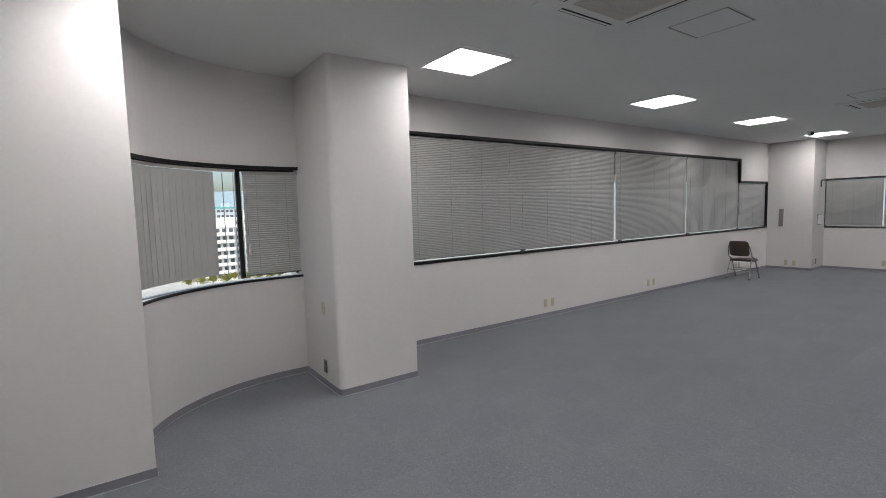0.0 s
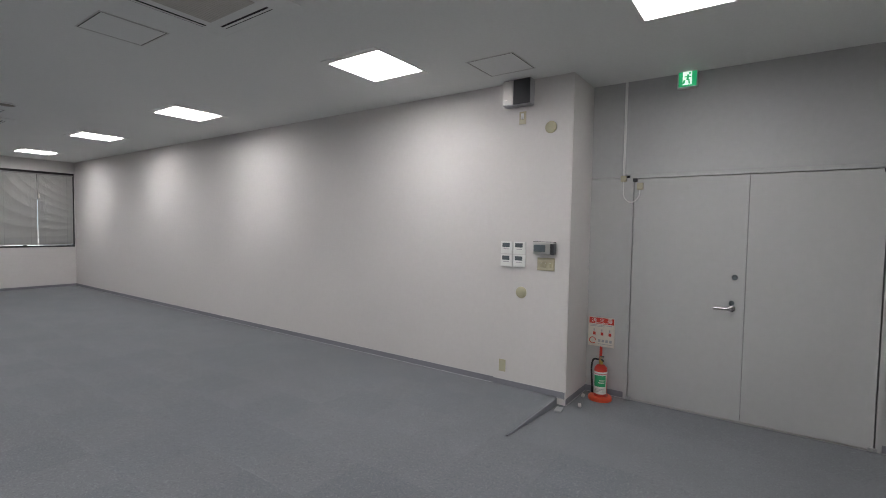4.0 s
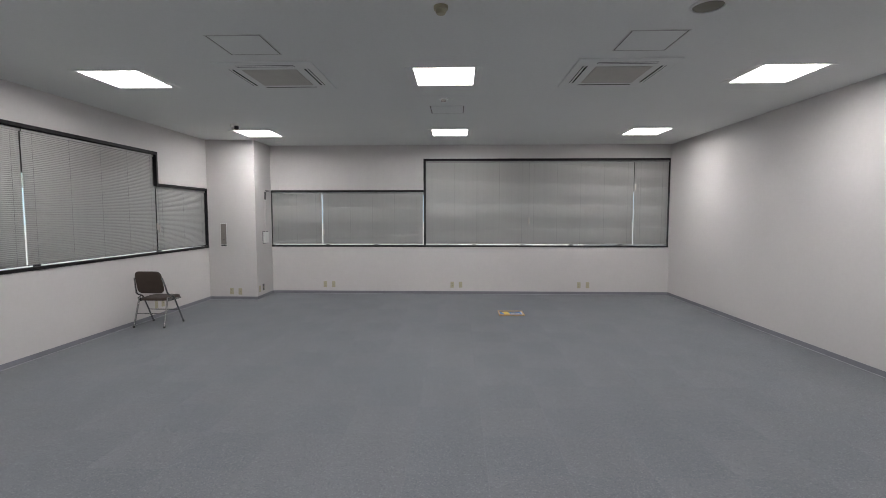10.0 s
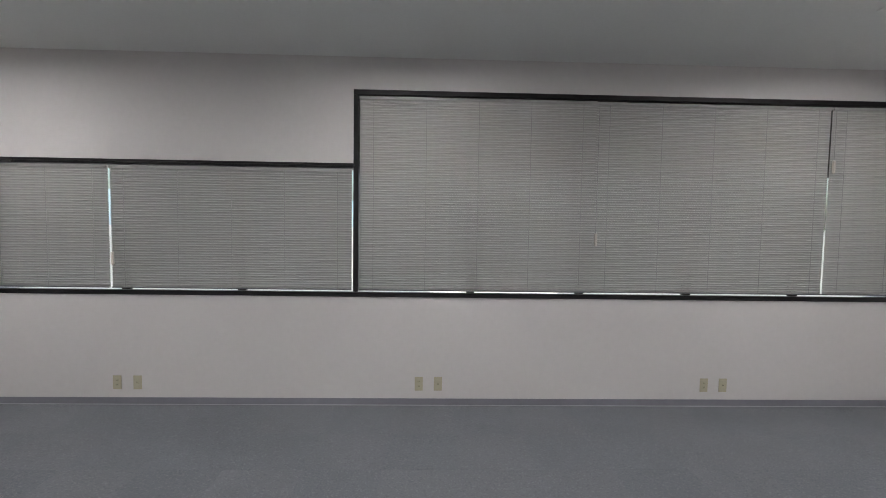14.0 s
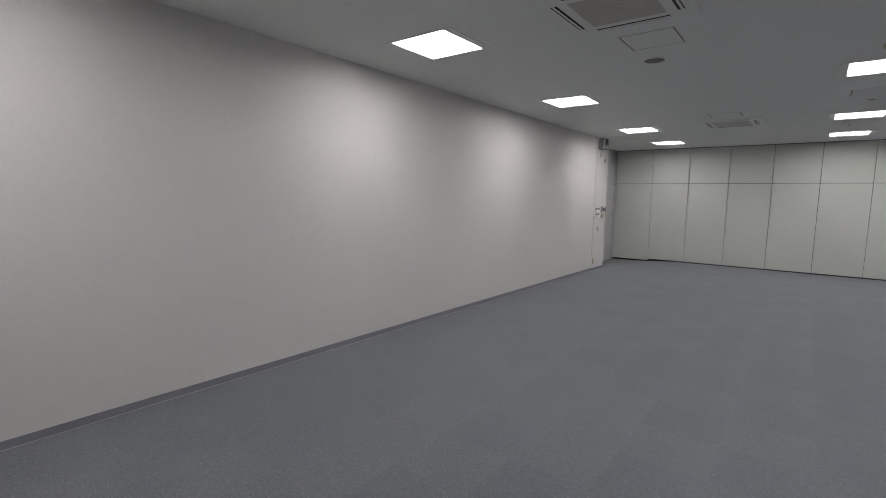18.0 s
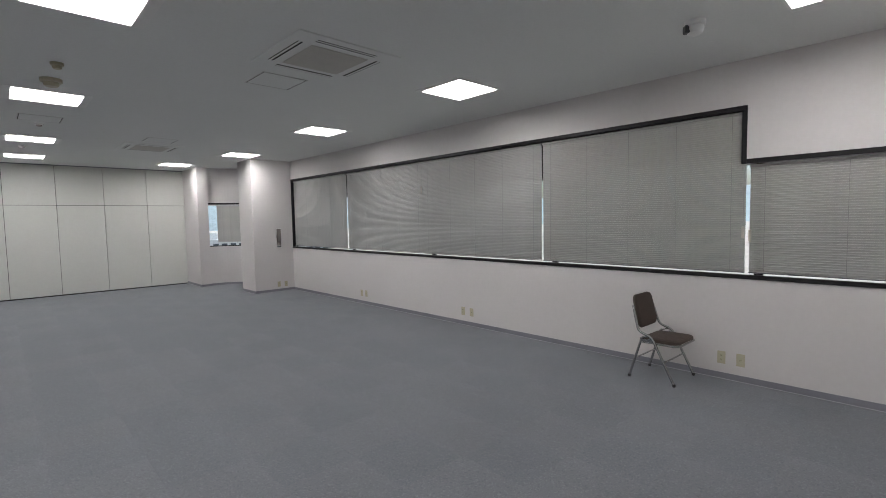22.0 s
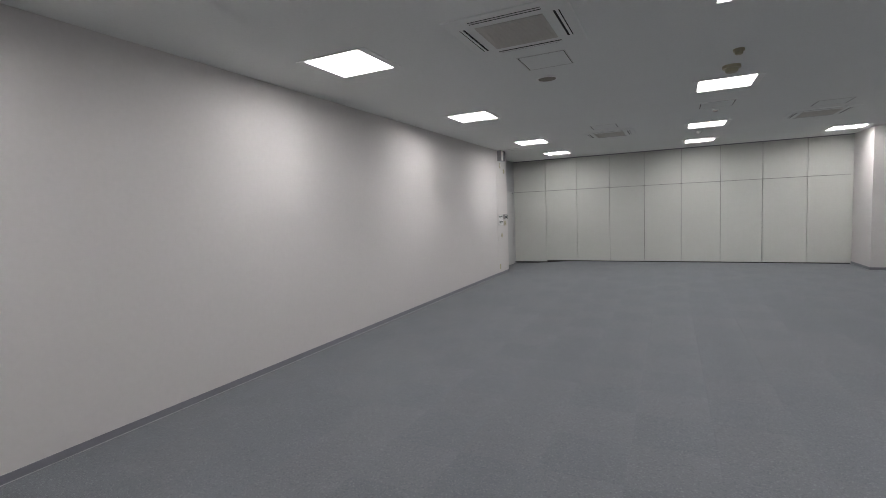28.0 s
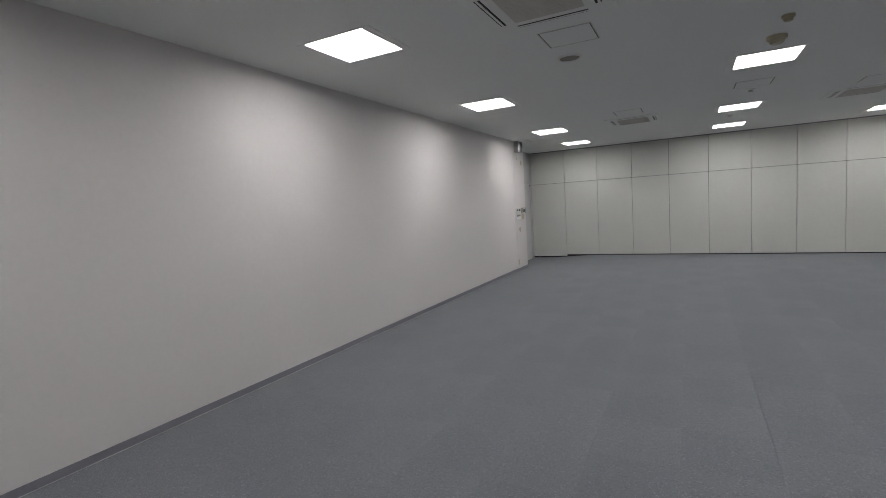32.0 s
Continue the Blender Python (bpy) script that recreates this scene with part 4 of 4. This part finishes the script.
def chair(m):
    ob = thing("folding_chair", m, "folding chair with brown upholstery and chrome tube frame", "chair")
    # local: faces +y, feet at z 0
    wx = 0.229
    for s in (-1, 1):
        part("leg_and_post", tube(rounded([(s * wx, 0.213, 0.012), (s * wx, 0.004, 0.424), (s * wx, -0.121, 0.462), (s * (wx - 0.016), -0.165, 0.62), (s * (wx - 0.03), -0.188, 0.70)], 0.045, 6), 0.0115, 10), CHROME, ob, "bent chrome tube, front leg and back post in one", smooth=True)
        part("rear_leg", tube([(s * (wx - 0.008), -0.212, 0.012), (s * (wx - 0.022), -0.10, 0.395), (s * (wx - 0.022), -0.085, 0.41)], 0.0115, 10), CHROME, ob, smooth=True)
        part("seat_link", tube(rounded([(s * (wx - 0.004), -0.105, 0.40), (s * (wx - 0.004), -0.03, 0.428), (s * (wx - 0.004), 0.0, 0.405), (s * (wx - 0.02), -0.06, 0.372)], 0.03, 5), 0.007, 8), CHROME, ob, smooth=True)
        part("bracket", block(s * (wx - 0.014) - 0.004, s * (wx - 0.014) + 0.004, -0.11, 0.02, 0.366, 0.396, 0.003), CHROME, ob)
        for y, x in ((0.213, wx), (-0.212, wx - 0.008)):
            part("foot_cap", lathe([(0.014, 0), (0.015, 0.02), (0.012, 0.026)], 12), RUBBER, ob, "black rubber foot", m=pose(s * x, y, 0), smooth=True)
    part("stretcher", tube([(-wx, 0.118, 0.20), (wx, 0.118, 0.20)], 0.007), CHROME, ob)
    part("stretcher", tube([(-wx + 0.014, -0.159, 0.192), (wx - 0.014, -0.159, 0.192)], 0.007), CHROME, ob)
    part("seat", cushion(0.41, 0.36, 0.04, 0.07), BROWN, ob, "brown padded seat", m=pose(0, 0.06, 0.368, 1, 0, 0), smooth=True)
    part("seat_frame", tube(rounded([(-0.205, -0.12, 0.36), (-0.205, 0.238, 0.364), (0.205, 0.238, 0.364), (0.205, -0.12, 0.36)], 0.06, 6), 0.009), CHROME, ob, smooth=True)
    bm = cushion(0.385, 0.325, 0.032, 0.065)
    for v in bm.verts:
        v.co.x *= 1 - 0.18 * max(v.co.y, 0)
        v.co.z -= 0.012 * (1 - (v.co.x / 0.2) ** 2)
    part("backrest", bm, BROWN, ob, "brown padded backrest", m=pose(0, -0.178, 0.634, 77, 0, 180), smooth=True)
    return ob


chair(pose(0.316, 11.80, 0.0, 0, 0, -1.5))

# ---- framed picture lying on the floor ----
pf = thing("picture_frame", pose(5.472, 12.705, 0.0), "wooden picture frame with a bright painting lying on the floor", "picture frame")
for x0, x1, y0, y1 in ((-0.2, 0.2, 0.137, 0.157), (-0.2, 0.2, -0.157, -0.137), (-0.2, -0.18, -0.137, 0.137), (0.18, 0.2, -0.137, 0.137)):
    part("frame_rail", block(x0, x1, y0, y1, 0.0, 0.018, 0.003), WOOD, pf, "light wooden rail")
BLUE = mat("blue_paint", (0.02, 0.15, 0.42), 0.5, var=0.4, scale=14)
YELLOW = mat("yellow_paint", (0.70, 0.47, 0.05), 0.5, var=0.25, scale=25)
TEAL = mat("olive_paint", (0.07, 0.065, 0.035), 0.5, var=0.4, scale=18)
pic = part("painting", block(-0.18, 0.18, -0.137, 0.137, 0.004, 0.008), BLUE, pf, "blue painted sheet")
part("dark_patch", prism([(-0.17, 0.07), (-0.05, 0.055), (0.06, 0.05), (0.17, 0.065), (0.17, 0.128), (-0.17, 0.128)], 0.0082, 0.0086), TEAL, pic, "dark olive band")
part("dark_patch", prism([(-0.16, -0.127), (-0.02, -0.127), (0.0, -0.105), (-0.15, -0.112)], 0.0082, 0.0086), TEAL, pic)
part("yellow_patch", prism([(-0.12, -0.09), (-0.09, -0.12), (-0.07, -0.10), (-0.05, -0.12), (-0.03, -0.10), (-0.02, -0.03), (-0.03, 0.05), (-0.05, 0.105), (-0.09, 0.115), (-0.13, 0.08), (-0.135, 0.03), (-0.115, 0.0)], 0.0088, 0.0092), YELLOW, pic, "yellow painted shape")
part("label_strip", prism([(-0.01, -0.05), (0.14, -0.055), (0.15, -0.03), (0.14, -0.008), (0.0, 0.0)], 0.0088, 0.0092), IVORY, pic, "pale yellow strip")
for k, w in ((0, 0.03), (1, 0.045), (2, 0.012), (3, 0.03)):
    part("text_bar", block(0.012 + (0, 0.036, 0.087, 0.105)[k], 0.012 + (0, 0.036, 0.087, 0.105)[k] + w * 0.8, -0.036, -0.020, 0.0094, 0.0097), DARKPL, pic)
part("dark_patch", prism([(0.0, 0.045), (0.04, 0.02), (0.09, 0.03), (0.08, 0.07), (0.03, 0.075)], 0.0088, 0.0092), DARKPL, pic)
part("edge_strip", block(0.165, 0.180, -0.137, 0.137, 0.0082, 0.0088), PAPER, pic, "white sheet edge")


# ---- outside ----
GROUND = mat("city_ground", (0.26, 0.26, 0.25), 0.9, var=0.3, scale=0.02, grain=0.3)
CONCRETE = mat("white_facade", (0.70, 0.70, 0.68), 0.8, var=0.06, scale=0.3, grain=4)
GREYFAC = mat("grey_facade", (0.42, 0.46, 0.50), 0.7, var=0.1, scale=0.2, grain=3)
DARKWIN = mat("far_window", (0.10, 0.11, 0.12), 0.15, var=0.3, scale=0.4)
TEALROOF = mat("teal_sheet", (0.10, 0.34, 0.33), 0.5, var=0.1, scale=0.2)
LEAF = mat("foliage", (0.12, 0.12, 0.02), 0.8, var=0.4, scale=3, grain=12)
# hill colour has the blue-grey haze of distance mixed in
HAZEDHILL = mat("haze_tinted_hill", (0.18, 0.24, 0.28), 0.95, var=0.25, scale=0.02, grain=0.1)
GZ = -21.5
setting("ground", block(-3000, 3000, -3000, 3000, GZ - 1, GZ), GROUND, "distant city ground", "ground")


def building(x, y, turn, wide, deep, floors, wall, label, storey=3.1, bays=8, roof=None, balcony=True):
    ob = thing("building", pose(x, y, GZ, 0, 0, turn), label, "building", "city buildings")
    top = floors * storey
    part("wall", block(-wide / 2, wide / 2, 0, deep, 0, top), wall, ob)
    part("roof", block(-wide / 2 - 0.2, wide / 2 + 0.2, -0.2, deep + 0.2, top, top + 0.9), roof or wall, ob)
    part("roof_house", block(-2, 2, 3, 7, top + 0.9, top + 3.5), wall, ob)
    step = wide / bays
    win = as_mesh("window", block(-step * 0.32, step * 0.32, -0.05, 0.02, 0.9, 2.3), DARKWIN)
    slabm = as_mesh("balcony", blocks((-step * 0.46, step * 0.46, -1.1, 0, -0.15, 0.05), (-step * 0.46, step * 0.46, -1.1, -1.0, 0.05, 1.0)), wall) if balcony else None
    for f in range(floors):
        for b in range(bays):
            px = -wide / 2 + step * (b + 0.5)
            part("window", win, DARKWIN, ob, m=pose(px, 0, f * storey))
            if balcony:
                part("balcony", slabm, wall, ob, m=pose(px, 0, f * storey))
    return ob


building(-180, 33, 90, 9, 12, 7, CONCRETE, "white apartment block with dark windows", storey=2.75, bays=4)
building(-183, 44.5, 96, 13, 14, 8, CONCRETE, "taller white apartment block", storey=2.75, bays=4, balcony=False)
building(-300, 58, 90, 17, 20, 9, GREYFAC, "blue-grey office building with a teal top", storey=3.1, bays=7, roof=TEALROOF, balcony=False)
building(-58, -190, 160, 26, 14, 5, CONCRETE, "white block of flats to the south", bays=8)
building(-95, -185, 150, 24, 14, 4, GREYFAC, "grey office block to the south", bays=7, balcony=False)
building(20, 120, 0, 30, 16, 6, CONCRETE, "white block of flats north of the room", bays=9)
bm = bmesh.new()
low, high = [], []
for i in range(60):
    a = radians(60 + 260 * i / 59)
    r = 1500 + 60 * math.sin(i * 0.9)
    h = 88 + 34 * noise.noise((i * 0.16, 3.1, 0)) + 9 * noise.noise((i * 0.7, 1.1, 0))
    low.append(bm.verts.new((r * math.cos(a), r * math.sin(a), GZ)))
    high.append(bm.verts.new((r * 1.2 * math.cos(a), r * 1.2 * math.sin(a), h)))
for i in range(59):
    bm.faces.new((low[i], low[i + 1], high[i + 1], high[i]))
setting("backdrop", bm, HAZEDHILL, "wooded hills on the horizon, with haze put into their colour", "backdrop")


def leaf_clump(count, spread, size):
    bm = bmesh.new()
    for _ in range(count):
        c = Vector((random.gauss(0, spread), random.gauss(0, spread), random.gauss(0, spread * 0.7)))
        q = Euler((random.uniform(0, 6), random.uniform(0, 6), random.uniform(0, 6))).to_matrix()
        bm.faces.new([bm.verts.new(c + q @ Vector(p)) for p in ((-size, 0, 0), (0, -size * 0.5, 0.04), (size, 0, 0), (0, size * 0.5, 0.04))])
    return bm


crown_mesh = as_mesh("crown", leaf_clump(500, 0.8, 0.24), LEAF)
trunk_mesh = as_mesh("trunk", lathe([(0.15, 0), (0.11, 1.4), (0.06, 3.0)], 10), WOOD)
for k in range(9):
    tr = thing("tree", pose(-166 + random.uniform(-3, 3), 20 + 3.6 * k, GZ, 0, 0, 40 * k), "yellow-green leafy street tree before the flats", "tree", "street trees")
    part("trunk", trunk_mesh, WOOD, tr)
    part("crown", crown_mesh, LEAF, tr, m=pose(0, 0, 2.8))

# ---- carpet tiles, last ----
TILE = 0.5
grid = []
for i in range(-1, 18):
    for j in range(0, 30):
        x0, y0 = max(0.3 + TILE * i, -0.12), TILE * j
        x1, y1 = min(0.3 + TILE * (i + 1), W), min(TILE * (j + 1), L)
        if x1 - x0 < 0.05 or y1 - y0 < 0.05:
            continue
        grid.append((x0, x1, y0, y1))
shared = {}


def tile_mesh(w, d, look_):
    key = (round(w, 3), round(d, 3), look_.name)
    if key not in shared:
        shared[key] = as_mesh("carpet_tile", block(0.0002, w - 0.0002, 0.0002, d - 0.0002, -0.0085, 0.0, 0.0004), look_)
    return shared[key]


rest = {CARPET: bmesh.new(), CARPET_TURNED: bmesh.new()}
n = 0
for x0, x1, y0, y1 in grid:
    odd = (round((x0 - 0.3) / TILE) + round(y0 / TILE)) % 2
    laid = (CARPET, CARPET_TURNED)[odd if random.random() < 0.85 else 1 - odd]
    if y0 < RY and x1 > RX0:
        if x0 < RX0:
            if y1 > RY:
                box(rest[laid], RX0 + 0.0002, x1 - 0.0002, RY, y1 - 0.0002, -0.0085, 0.0)
            x1 = RX0
        elif y1 <= RY + 0.01:
            continue
        else:
            y0 = RY
        if x1 - x0 < 0.02 or y1 - y0 < 0.02:
            continue
    if 1.2 < x0 < 7.6 and 1.4 < y0 < 13.3 and n < 300:
        part("carpet_tile", tile_mesh(x1 - x0, y1 - y0, laid), laid, slab, m=pose(x0, y0, 0))
        n += 1
    else:
        box(rest[laid], x0 + 0.0002, x1 - 0.0002, y0 + 0.0002, y1 - 0.0002, -0.0085, 0.0)
for laid, bm in rest.items():
    bmesh.ops.recalc_face_normals(bm, faces=bm.faces)
    tagged(part("outer_carpet_tiles", bm, laid, slab, "grey carpet tiles along the walls"), kind="stuff")
